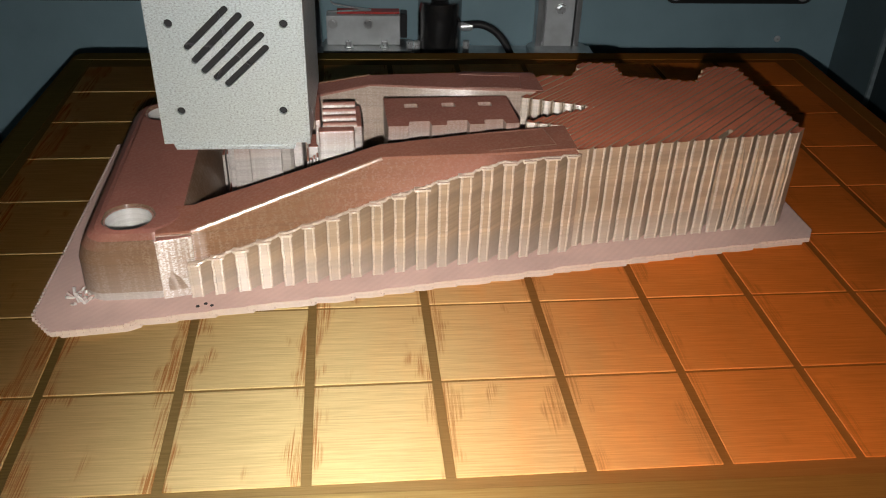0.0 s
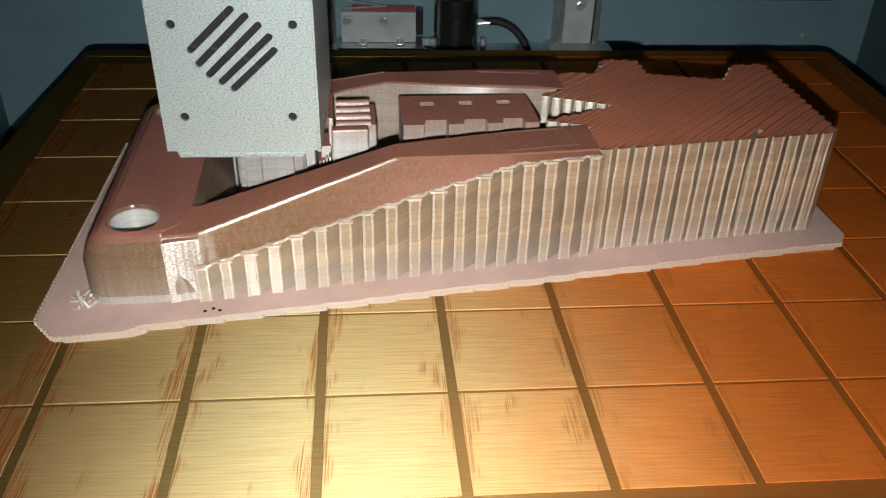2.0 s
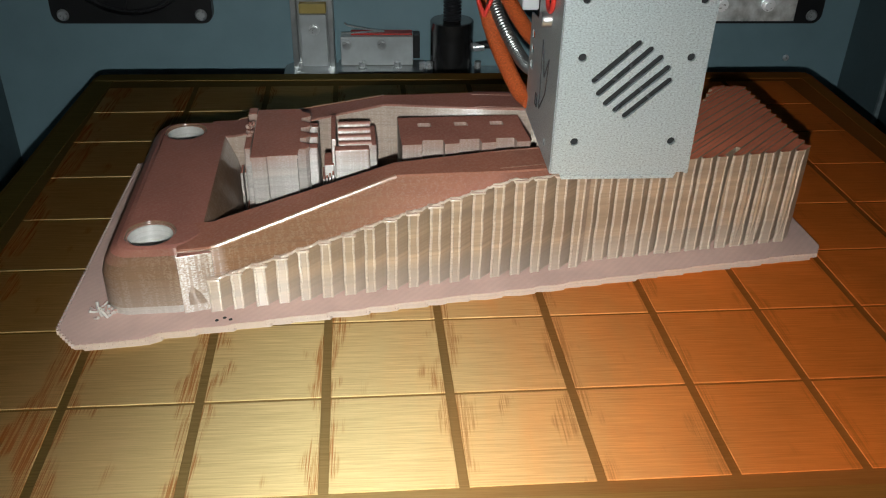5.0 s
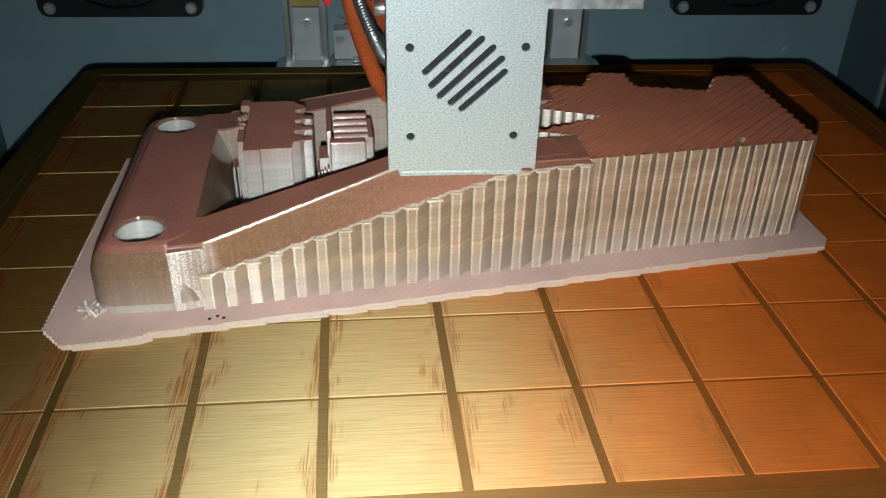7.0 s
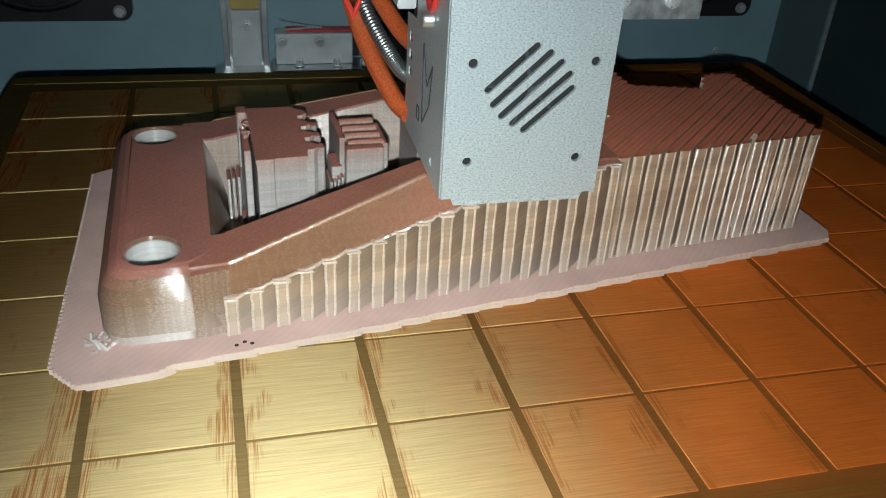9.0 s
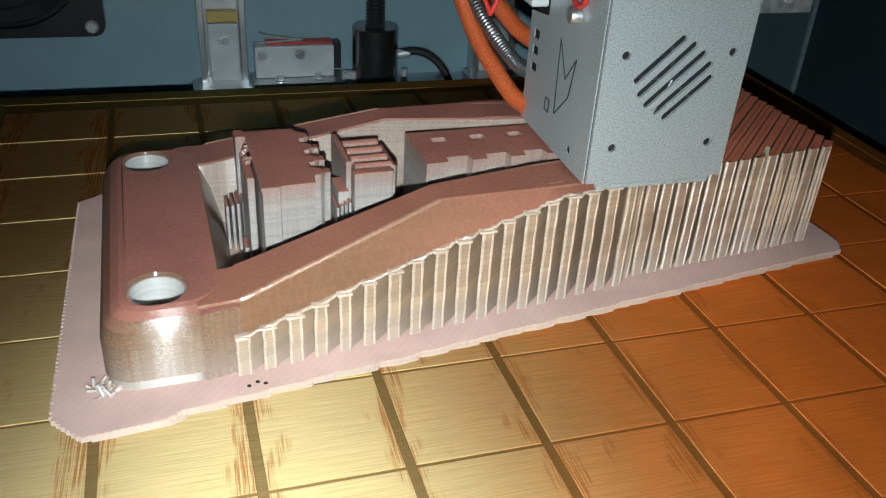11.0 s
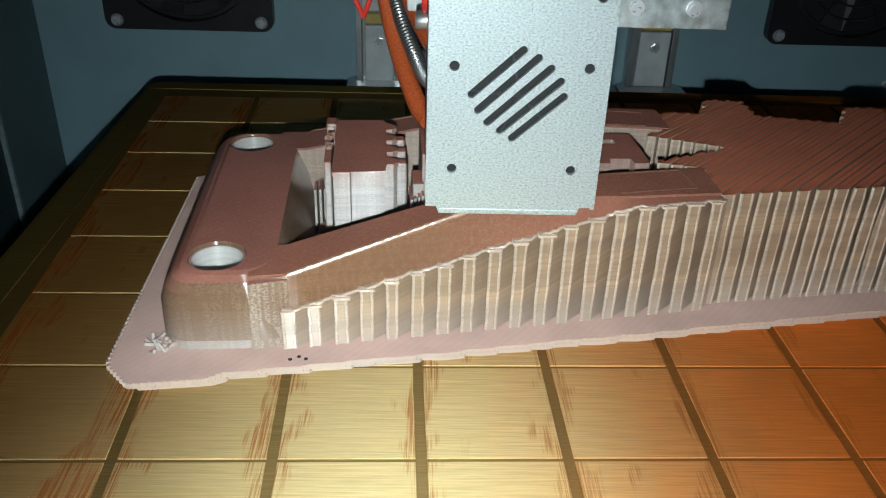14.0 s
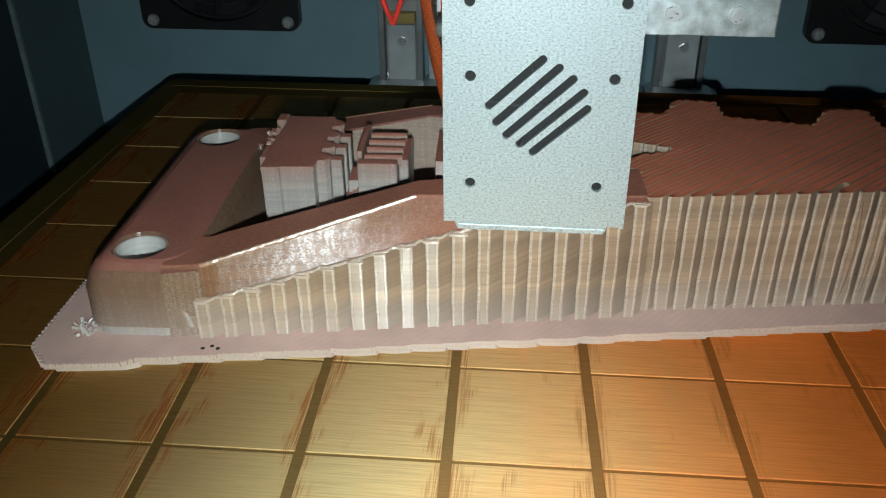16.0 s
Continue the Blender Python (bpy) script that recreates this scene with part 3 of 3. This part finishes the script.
def small_block(thing):
    """Comb-like block: a front wall, a body, four rounded ridges and thin side walls."""
    body = part("small_block", box(90.5, 102.0, 66.6, 93, 4, 43.2, 0.5), TOWER_PLASTIC, thing, "pale block with four rounded ridges on top")
    part("front_wall", box(88.8, 102.4, 62, 66.5, 4, 45.4, 0.6), TOWER_PLASTIC, body)
    for i in range(4):
        v = 70.0 + i * 6.6
        part("ridge", tube([(90.5, v, 43.6), (103.5, v, 43.6)], 2.0, 12), TOWER_PLASTIC, body, "", True)
    part("side_wall", box(102.2, 105.6, 70, 90, 4, 43.6, 0.6), TOWER_PLASTIC, body)
    part("side_wall", box(87.6, 89.6, 70, 95, 4, 46.6, 0.4), TOWER_PLASTIC, body)
    for k in range(4):
        part("low_wall", box(83.6 + 1.25 * k, 84.5 + 1.25 * k, 66.5 - 0.8 * k, 78, 4, 31.0 + 0.9 * k, 0.2), TOWER_PLASTIC, body)
    part("ledge", box(84.4, 88.4, 68, 80, 31.2, 36.4, 0.5), TOWER_PLASTIC, body)


def long_block():
    out = [(115.2, 92.8), (115.2, 65.5)]
    u = 115.2
    for i, wide in enumerate((8.2, 8.6, 6.2, 8.6, 6.2, 8.0, 5.6)):
        v = 65.0 if i % 2 == 0 else 69.0
        out += [(u + 0.3, v), (u + wide - 0.3, v)]
        u += wide
    out += [(166.8, 65.5), (166.4, 92.4)]
    holes = [rounded(c - 2.8, c + 2.8, 82.0, 86.5, 0.8, 3) for c in (125.8, 141.0, 156.0)]
    bm = plate_with_holes(out[::-1], holes, 1.8, lambda a, b, d: (a, b, 45.4 - d))
    add_prism(bm, out[::-1], 4.0, 43.58)
    return bm


def printed_model():
    rng = random.Random(11)
    thing = empty("printed_part", PRINT_AT, "unfinished reddish-brown plastic print with ribbed supports, on a raft", "3d print")
    part("raft", prism(raft_outline(), 2.0, 4.0, 0.4), RAFT_PLASTIC, thing, "pinkish flat raft with stepped edges")
    part("raft_base", prism([(2.5 + u * 0.985, 1.8 + v * 0.985) for u, v in raft_outline()], 0.0, 1.95), RAFT_PLASTIC, thing, "lower pale layer of the raft")
    bm = bmesh.new()
    out = raft_outline()
    for (x0, y0), (x1, y1) in zip(out[-1:] + out[:-8], out[:-7]):
        n = max(1, int(math.hypot(x1 - x0, y1 - y0) / 2.1))
        for k in range(n):
            t = (k + 0.5) / n
            x, y = lerp(x0, x1, t), lerp(y0, y1, t)
            add_box(bm, x - 0.6, x + 0.6, y - 0.35, y + 0.6, 2.4, 4.15)
    tagged(part("edge_loop", bm, RAFT_PLASTIC, thing, "row of small pale loops along the raft's edge"), kind="stuff")
    for x, y in ((45, 11.5), (47.6, 12.8), (49.8, 11.6)):
        part("speck", tube([(x, y, 3.9), (x, y, 4.12)], 0.7, 8), HOLE_BLACK, thing, "dark burnt speck")
    bm = bmesh.new()
    blob = random.Random(3)
    for k in range(26):
        x, y = 1.5 + blob.uniform(0, 7), 16.5 + blob.uniform(0, 7)
        add_tube(bm, [(x, y, 3.9), (x + blob.uniform(-2.5, 2.5), y + blob.uniform(-2.5, 2.5), 4.5 + blob.uniform(0, 2.2))], 0.6, 6)
    part("stray_filament", bm, HOLE_PLASTIC, thing, "small tangle of stray pale filament")["kind"] = "stuff"
    part("base_block", block_mesh(), PLASTIC, thing, "smooth reddish-brown block with two round holes", True, 13)
    for cv in (32.3, 2 * MID - 32.0):
        part("hole_lining", hole_lining(cv), HOLE_PLASTIC, thing, "pale grey wall of the round hole", True)
    part("first_layer", prism(rounded(5.6, 34, 17.7, 2 * MID - 17.7, (9, 3, 3, 9), 8), 4.0, 7.0, 0.3), TOWER_PLASTIC, thing, "pale grey first layers")
    part("corner_facet", prism([(33.2, 16.95), (44.8, 19.45), (44.8, 30), (33.2, 30)], 4.0, 27.6, 0.3), FACET_PLASTIC, thing, "bright flat facet at the corner of the block")
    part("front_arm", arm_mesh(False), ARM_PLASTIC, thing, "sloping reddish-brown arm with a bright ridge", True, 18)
    part("rear_arm", arm_mesh(True), REAR_LIT_PLASTIC, thing, "sloping reddish-brown arm with a bright ridge", True, 18)
    # bead added along each ridge, paler and glossier than the arm, for its glint
    for back in (False, True):
        ridge = []
        for k in range(90):
            u = 45.0 + 66.0 * k / 89
            _, _, vr, zr, _, _ = along(ARM, u)
            ridge.append((u, side(vr - 0.1 + rng.uniform(-0.12, 0.12), back), zr - 0.55 + rng.uniform(-0.1, 0.1)))
        part("ridge", tube(ridge, lambda q: 0.85, 8), RIDGE_GLINT, thing, "added bead that carries the glint of the arm's ridge", True)
    for back in (False, True):
        frame_line = [(150.0, 40.0), (176.0, 43.5), (174.0, 57.5), (150.0, 54.5)]
        part("seam", tube([(u, side(v, back), 46.1) for u, v in frame_line], 0.35, 6), PLASTIC, thing, "raised line round the end of the arm")
    bm = bmesh.new()
    tower(bm)
    part("tower", bm, TOWER_PLASTIC, thing, "pale upright block with toothed red top")
    bm = bmesh.new()
    tower_wing(bm)
    part("wing", bm, TOWER_PLASTIC, thing, "thin pale upright wall")
    tower_fins(thing)
    small_block(thing)
    part("long_block", long_block(), TOWER_PLASTIC, thing, "pale notched block with three square holes")
    strip = [(43.0, wall_line(43.0)), (183, wall_line(183)), (183, wall_line(183) + 9), (43.0, wall_line(43.0) + 9)]
    ribs(thing, strip, lambda u: along(ARM, max(46.0, u))[1] - 0.25, 43.4, 183.0, rng, 2.0, 6.0, 0.66, True, STRIP_PLASTIC)
    # ragged lip where the supports meet the arm
    lip = []
    for k in range(120):
        u = 43.0 + 140.0 * k / 119
        lip.append((u, wall_line(u) + 0.3 + 0.35 * math.sin(u * 0.785) + rng.uniform(-0.4, 0.4), along(ARM, max(46.0, u))[1] + 0.1 + rng.uniform(-0.35, 0.25)))
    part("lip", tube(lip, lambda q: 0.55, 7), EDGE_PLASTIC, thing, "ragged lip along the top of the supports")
    ribs(thing, SHEET, lambda u: 45.9, 60.0, 282.0, rng)
    cavity_ribs(thing)
    return thing


PRINTED = printed_model()


# ---- print head ----
def print_head():
    """Space of the head: x across the face, y from the face backwards, z as in the world."""
    head = empty("print_head", pose(0, 0, 0), "galvanised sheet-metal print head with slotted front cover", "print head")
    outline = [(-25.2, 49.2), (-22, 49.2), (-21.5, 47.6), (20.2, 47.6), (20.8, 49.4), (24.6, 49.4), (25.6, 140), (-25.4, 140)]
    holes = [circle(x, z, 1.45, 16) for x, z in ((-17.8, 61.6), (17.0, 61.6), (-18.0, 92.2), (19.2, 92.2), (-18.4, 111.5), (20.6, 111.5))]
    for a, b in (((-13.0, 84.2), (0.6, 97.0)), ((-11.0, 79.6), (4.9, 94.9)), ((-8.2, 76.0), (8.6, 92.0)), ((-4.5, 73.6), (11.6, 88.4)), ((-0.9, 71.4), (12.8, 84.0))):
        holes.append(slot(*a, *b, 1.15))
    part("front_cover", plate_with_holes(outline, holes, 1.2, lambda a, b, d: (a, d, b)), GALV, head, "speckled galvanised cover with five diagonal slots and round holes")
    bm = bmesh.new()
    add_box(bm, -21.3, 20.0, -0.3, 1.0, 47.0, 48.6, 0.2)
    part("bottom_lip", bm, GALV, head)
    bm = box(-23.6, 24.0, 1.9, 14, 50, 139.5)
    part("fan", bm, HOLE_BLACK, head, "dark fan behind the slots")
    for k in range(5):
        a = radians(30 + 72 * k)
        part("fan_blade", tube([(0.5, 1.7, 83.5), (0.5 + 16 * math.cos(a), 1.7, 83.5 + 16 * math.sin(a))], 0.45, 8), DARK_STEEL, head)
    left = [(2.4, 48.2), (62, 48.6), (66, 55), (62, 58), (62, 90), (46, 92), (46, 140), (2.4, 140)]
    sh = [rounded(52.6, 57.6, z - 1.7, z + 1.7, 0.3, 2) for z in (83.0, 77.0, 70.8)] + [circle(16.8, 54.2, 1.5, 14)]
    part("side_cover", plate_with_holes(left, sh, 0.5, lambda a, b, d: (-25.3 + d, a, b)), GALV, head, "grey sheet-metal side with three small square slots")
    right = [(1.3, 48.2), (62, 48.6), (62, 140), (1.3, 140)]
    part("side_cover", plate_with_holes(right, [circle(16.8, 54.2, 1.5, 14)], 1.2, lambda a, b, d: (24.4 - d * 0 + d, a, b)), GALV, head)
    # black body, so that the shade behind the slots is in its colour
    part("inner_body", box(-23.4, 23.8, 14.2, 61, 50.5, 138), HOLE_BLACK, head, "unseen inner body, black for the shade behind the slots")
    bm = bmesh.new()
    pts = [(33, 88), (31.8, 61.5), (22, 71), (19, 85), (26, 76), (33, 88)]
    for (a, b), (c, d) in zip(pts, pts[1:]):
        add_tube(bm, [(-25.45, a, b), (-25.45, c, d)], 0.25, 6)
    for (a, b), (c, d) in zip(((37, 60), (40.5, 60), (40.5, 64.5), (37, 64.5)), ((40.5, 60), (40.5, 64.5), (37, 64.5), (37, 60))):
        add_tube(bm, [(-25.45, a, b), (-25.45, c, d)], 0.25, 6)
    part("pressed_mark", bm, DARK_STEEL, head, "angular mark cut into the side")
    part("nozzle", tube([(-6, 30, 46.4), (-6, 30, 48.6), (-6, 30, 51)], lambda s: 0.9 + 3.4 * s, 16), BRASS, head, "brass nozzle")
    # knob, bracket, loop
    part("knob", tube([(-25.6, 21, 99.0), (-28.6, 21, 99.0), (-29.2, 21, 99.0)], lambda q: 2.7 if q < 0.9 else 2.2, 20), STEEL, head, "shiny steel knob", True)
    bm = bmesh.new()
    add_prism(bm, rounded(25.8, 63.5, 24, 26, 0.4, 2), 97.5, 140)
    part("bracket", bm, SCRATCHED, head, "scratched aluminium bracket plate")
    bm = bmesh.new()
    for x in (35.5, 52.5):
        add_tube(bm, [(x, 23.9, 103.5), (x, 22.6, 103.5)], 2.3, 16)
        add_tube(bm, [(x, 22.6, 103.5), (x, 22.1, 103.5)], 1.5, 16)
    part("bracket_screw", bm, BRIGHT, head, "round screw heads", True)
    loop = [(-26.4, 21 + 6.5 * math.cos(a), 110 + 8 * math.sin(a)) for a in [radians(180 + 180 * k / 16) for k in range(17)]]
    part("cable_loop", tube([(-26.4, 14.5, 130)] + loop + [(-26.4, 27.5, 130)], 0.9, 10), RED_WIRE, head, "red cable loop", True)
    # black patch painted where the loop's inside lies in shade
    part("loop_shade", prism(rounded(-26.0, -25.5, 16, 26, 0.1, 1), 104, 132), HOLE_BLACK, head, "black patch for the shade inside the loop")
    part("white_clamp", box(-32, -25.6, 46, 60, 95, 130, 0.8), GREY_BLOCK, head, "pale clamp block")
    # hoses
    hoses = (("hose", ORANGE, 3.5, [(-24, 60, 53), (-29, 70, 57), (-38, 94, 76), (-43, 108, 104), (-42, 112, 160)], "thick orange braided hose"),
             ("hose", ORANGE, 3.3, [(-20, 62, 76), (-26, 78, 80), (-34, 98, 94), (-37, 108, 116), (-36, 112, 160)], "thick orange braided hose"),
             ("conduit", CONDUIT, 2.8, [(-22, 61, 65), (-28, 74, 69), (-37, 98, 86), (-41, 108, 110), (-40, 112, 160)], "ribbed grey metal conduit"))
    for name, mat, r, ctrl, label in hoses:
        n = 420 if mat is CONDUIT else 44
        rad = (lambda s, r=r: r + 0.22 * math.sin(s * 2 * math.pi * 84)) if mat is CONDUIT else r
        part(name, tube(curve_points(ctrl, n), rad, 14), mat, head, label, True)
    wires = (([(-26, 44, 140), (-36, 46, 118), (-43, 48, 100), (-46, 49, 92)], RED_WIRE), ([(-46, 49, 92), (-50, 49, 104), (-55, 50, 140)], RED_WIRE), ([(-28, 46, 140), (-38, 48, 112), (-45, 50, 95)], BLACK_RUBBER))
    for ctrl, mat in wires:
        part("wire", tube(curve_points(ctrl, 16), 0.8, 8), mat, head, "thin insulated wire", True)
    return head


HEAD = print_head()


# ---- fittings on the back wall ----
def fan(x0, x1):
    f = empty("fan", pose(0, 0, 0), "black square cooling fan screwed to the back wall", "fan", "fans on the back wall")
    cx, cz = (x0 + x1) / 2, 4 + (x1 - x0) / 2
    size = x1 - x0
    out = rounded(x0, x1, 4, 4 + size, 7, 5)
    part("frame", plate_with_holes(out, [circle(cx, cz, size * 0.45, 40)], 8, lambda a, b, d: (a, 404 - d, b)), BLACK, f)
    # black disc added for the darkness behind the blades
    part("shade_disc", tube([(cx, 404.6, cz), (cx, 403.4, cz)], size * 0.455, 40), HOLE_BLACK, f)
    part("hub", tube([(cx, 403.2, cz), (cx, 397, cz)], 16, 24), BLACK, f, "", True)
    bm = bmesh.new()
    for r in (0.42, 0.34, 0.26):
        ring = circle(cx, cz, size * r, 40)
        add_tube(bm, [(x, 395.5, z) for x, z in ring + ring[:1]], 0.9, 6, False)
    part("grille", bm, DARK_STEEL, f)
    for k in range(7):
        a = 2 * math.pi * k / 7
        bm = bmesh.new()
        o = [(14, -2), (46, -10), (48, 6), (15, 5)]
        pts = [(cx + x * math.cos(a) - y * math.sin(a), cz + x * math.sin(a) + y * math.cos(a)) for x, y in o]
        vs = [bm.verts.new((x, 401 - 3 * (i > 1), z)) for i, (x, z) in enumerate(pts)] + [bm.verts.new((x, 402.5 - 3 * (i > 1), z)) for i, (x, z) in enumerate(pts)]
        for q in ((0, 1, 2, 3), (7, 6, 5, 4), (0, 1, 5, 4), (1, 2, 6, 5), (2, 3, 7, 6), (3, 0, 4, 7)):
            bm.faces.new([vs[i] for i in q])
        part("blade", bm, BLACK, f)
    for sx, sz in ((x0 + 8, 4 + 6), (x1 - 8, 4 + 6), (x0 + 8, size - 2), (x1 - 8, size - 2)):
        bm = tube([(sx, 396, sz), (sx, 394.4, sz), (sx, 393.6, sz)], lambda s: 4.2 - 1.2 * s, 18)
        add_box(bm, sx - 2.4, sx + 2.4, 393.2, 394, sz - 0.4, sz + 0.4)
        add_box(bm, sx - 0.4, sx + 0.4, 393.2, 394, sz - 2.4, sz + 2.4)
        part("screw", bm, BRIGHT, f, "shiny cross-head screw")


fan(-252, -141)
fan(192, 303)


def rail(x0, x1):
    r = empty("guide_bracket", pose(0, 0, 0), "grey metal channel with a bolted clip and yellow pad", "bracket", "guide brackets")
    bm = bmesh.new()
    add_box(bm, x0, x1, 401, 404.5, -60, 300)
    add_box(bm, x0, x0 + 4, 392, 401, -60, 300, 0.4)
    add_box(bm, x1 - 4, x1, 392, 401, -60, 300, 0.4)
    part("channel", bm, STEEL, r)
    part("clip", box(x0 + 6, x1 - 5, 393, 396, -27, 11, 0.8), GREY_BLOCK, r, "pale metal clip plate")
    part("pad", box(x0 + 6, x1 - 5, 392, 399, 12, 19, 0.8), YELLOW, r, "yellowed plastic pad")
    bm = bmesh.new()
    bolt(bm, (x0 + x1) / 2 + 1, 393, 0.5, 3.0, (0, -1, 0), 3.4)
    part("bolt", bm, BRIGHT, r, "hexagon bolt")
    foot = rounded(x0 - 6, x1 + 6, 372, 402, 8, 5)
    part("foot", prism(foot, -30, -26.6, 0.6), STEEL, r, "rounded foot plate")


rail(-86, -56)
rail(99, 131)


def valve():
    v = empty("switch_block", pose(0, 0, 0), "pale grey bolted switch block on a metal strip", "switch")
    part("body", box(-51.5, 0.5, 388, 401, -24.6, -3.5, 0.8), GREY_BLOCK, v)
    part("red_edge", box(-44, 0, 392, 400.8, -3.3, -2.0, 0.2), RED_WIRE, v, "thin red strip")
    part("terminal", box(0.7, 5.5, 390, 400, -20, -2.5, 0.4), BLACK, v, "black terminal strip")
    for x in (-47, -22):
        bm = bmesh.new()
        bolt(bm, x, 388, -9, 2.6, (0, -1, 0), 2.6)
        part("bolt", bm, STEEL, v)
    for x in (-36, -11):
        bm = bmesh.new()
        bolt(bm, x, 384, -24.8, 2.5, (0, 0, 1), 4.5)
        part("bolt", bm, BRIGHT, v)
    part("strip", box(-54, 8, 376, 402, -27, -24.8, 0.4), STEEL, v, "thin metal mounting strip")
    part("lever", tube([(-50, 390, -1.2), (-20, 390, 0.2), (-34, 390, 2.0), (-46, 389, 4.6), (-48, 389, 6.4)], 0.6, 8), BRIGHT, v, "bent wire lever")


valve()
LS = empty("lead_screw", pose(0, 0, 0), "dark steel lead screw in a cylindrical nut", "lead screw")
part("nut", tube([(28.3, 388, -30), (28.3, 388, 8.4), (28.3, 388, 9.2)], lambda s: 15.5 if s < 0.9 else 14.6, 36), POLISHED, LS, "polished dark cylinder", True)
part("screw", tube([(28.3, 388, 9 + 0.6 * k) for k in range(360)], lambda s: 6.0 + 0.7 * math.sin(s * 2 * math.pi * 90), 18), DARK_STEEL, LS, "threaded rod", True)
for bx in (7, 12, 47):
    bm = bmesh.new()
    bolt(bm, bx, 380, -30, 2.4, (0, 0, 1), 11)
    part("bolt", bm, BRIGHT, LS, "shiny flange bolt")
part("crimp", tube([(44, 388, -11), (52, 387.4, -10)], 3.2, 14), BRIGHT, LS, "shiny cable crimp", True)
CB = tagged(finish("cable", tube(curve_points([(46, 388, -10), (58, 386, -9), (70, 384, -15), (80, 380, -30), (84, 378, -52)], 24), 2.6, 12), BLACK_RUBBER, smooth=True), "black cable leaving the lead screw nut", "cable")
tagged(finish("shelf", box(-52, 142, 352, 404, -34, -30.2, 0.5), STEEL), "grey metal cross shelf behind the bed", "shelf")
SC = bmesh.new()
bolt(SC, 287, 404.6, -25, 1.8, (0, -1, 0), 1.6)
tagged(finish("screw", SC, BRIGHT), "small shiny screw in the back wall", "screw")


# ---- torch of the recording phone ----
TORCH = empty("phone_torch", pose(0, 0, 0), "small round white torch of a phone", "torch")
part("lens", tube([(0, 0, 0), (0, 0, 0.4)], 3.0, 20), GLOW, TORCH, "glowing white lens")
# unseen collar added round the lens to narrow its beam
part("ring", plate_with_holes(circle(0, 0, 4.6, 32), [circle(0, 0, 3.6, 32)], 4.6, lambda a, b, d: (a, b, 0.2 - d)), BLACK, TORCH)

# ---- tiles of the bed ----
SKEW = -0.033
ROW_SKEW = 0.017


def tile_mesh(w, h):
    bm = box(-w / 2, w / 2, -h / 2, h / 2, -0.5, 0.0, 0.12)
    for v in bm.verts:
        v.co.x, v.co.y = v.co.x + SKEW * v.co.y, v.co.y + ROW_SKEW * v.co.x
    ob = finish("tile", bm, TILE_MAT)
    me = ob.data
    bpy.data.objects.remove(ob)
    return me


def tiles():
    xs = [BX0 + 22, -123.0] + [k * TX for k in range(-2, 7) if k * TX < BX1 - 34] + [BX1 - 12]
    ys = [-41.0] + [k * TY for k in range(0, 6)] + [k * TY - 1.0 for k in (6,)] + [BY1 - 20]
    meshes = {}
    for x0, x1 in zip(xs, xs[1:]):
        for y0, y1 in zip(ys, ys[1:]):
            key = (round(x1 - x0 - 3.0, 2), round(y1 - y0 - 1.4, 2))
            if key not in meshes:
                meshes[key] = tile_mesh(*key)
            ob = new("tile", meshes[key])
            ob.parent = BED
            ym = (y0 + y1) / 2
            xm = (x0 + x1) / 2
            ob.location = ((xm + SKEW * ym) * MM, (ym - 1.0 + ROW_SKEW * xm) * MM, 0)
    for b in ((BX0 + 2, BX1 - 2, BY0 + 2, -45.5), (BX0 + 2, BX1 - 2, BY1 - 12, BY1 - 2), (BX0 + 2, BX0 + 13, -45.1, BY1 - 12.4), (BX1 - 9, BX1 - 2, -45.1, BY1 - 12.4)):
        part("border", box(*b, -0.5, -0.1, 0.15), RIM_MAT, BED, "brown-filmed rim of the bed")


tiles()


# ---- what moves ----
HEAD_PATH = [
    (0, -0.067, 0.0721),
    (0.5, -0.0582, 0.0611),
    (1, -0.0652, 0.0659),
    (1.5, -0.0684, 0.0699),
    (2, -0.0671, 0.0654),
    (2.5, -0.0675, 0.0633),
    (3, -0.0671, 0.0623),
    (3.5, -0.0708, 0.0604),
    (3.75, -0.0682, 0.0585),
    (4, -0.0389, 0.0555),
    (4.2, -0.0192, 0.0545),
    (5.05, 0.0655, 0.06),
    (6.3, 0.0288, 0.0622),
    (6.5, 0.0232, 0.0603),
    (7, 0.0073, 0.0579),
    (7.5, -0.0084, 0.054),
    (8, -0.0169, 0.0452),
    (8.5, -0.0058, 0.0388),
    (8.7, -0.0004, 0.0399),
    (10.8, 0.0575, 0.0565),
    (11, 0.0575, 0.0625),
    (11.5, 0.0521, 0.0702),
    (12, 0.0394, 0.0693),
    (12.5, 0.0244, 0.0644),
    (13, 0.0111, 0.062),
    (13.5, -0.0019, 0.0598),
    (14, -0.0149, 0.0532),
    (14.5, -0.0178, 0.0403),
    (15, -0.0054, 0.0404),
    (15.5, 0.0075, 0.0411),
    (16, 0.0201, 0.044),
]


def motions():
    walk(HEAD, [(t, pose(x, y, 0)) for t, x, y in HEAD_PATH])
    walk(TORCH, [(t, look(eye, target, roll) @ pose(-0.004, -0.023, 0.006, -6)) for t, eye, target, roll in PATH])


motions()
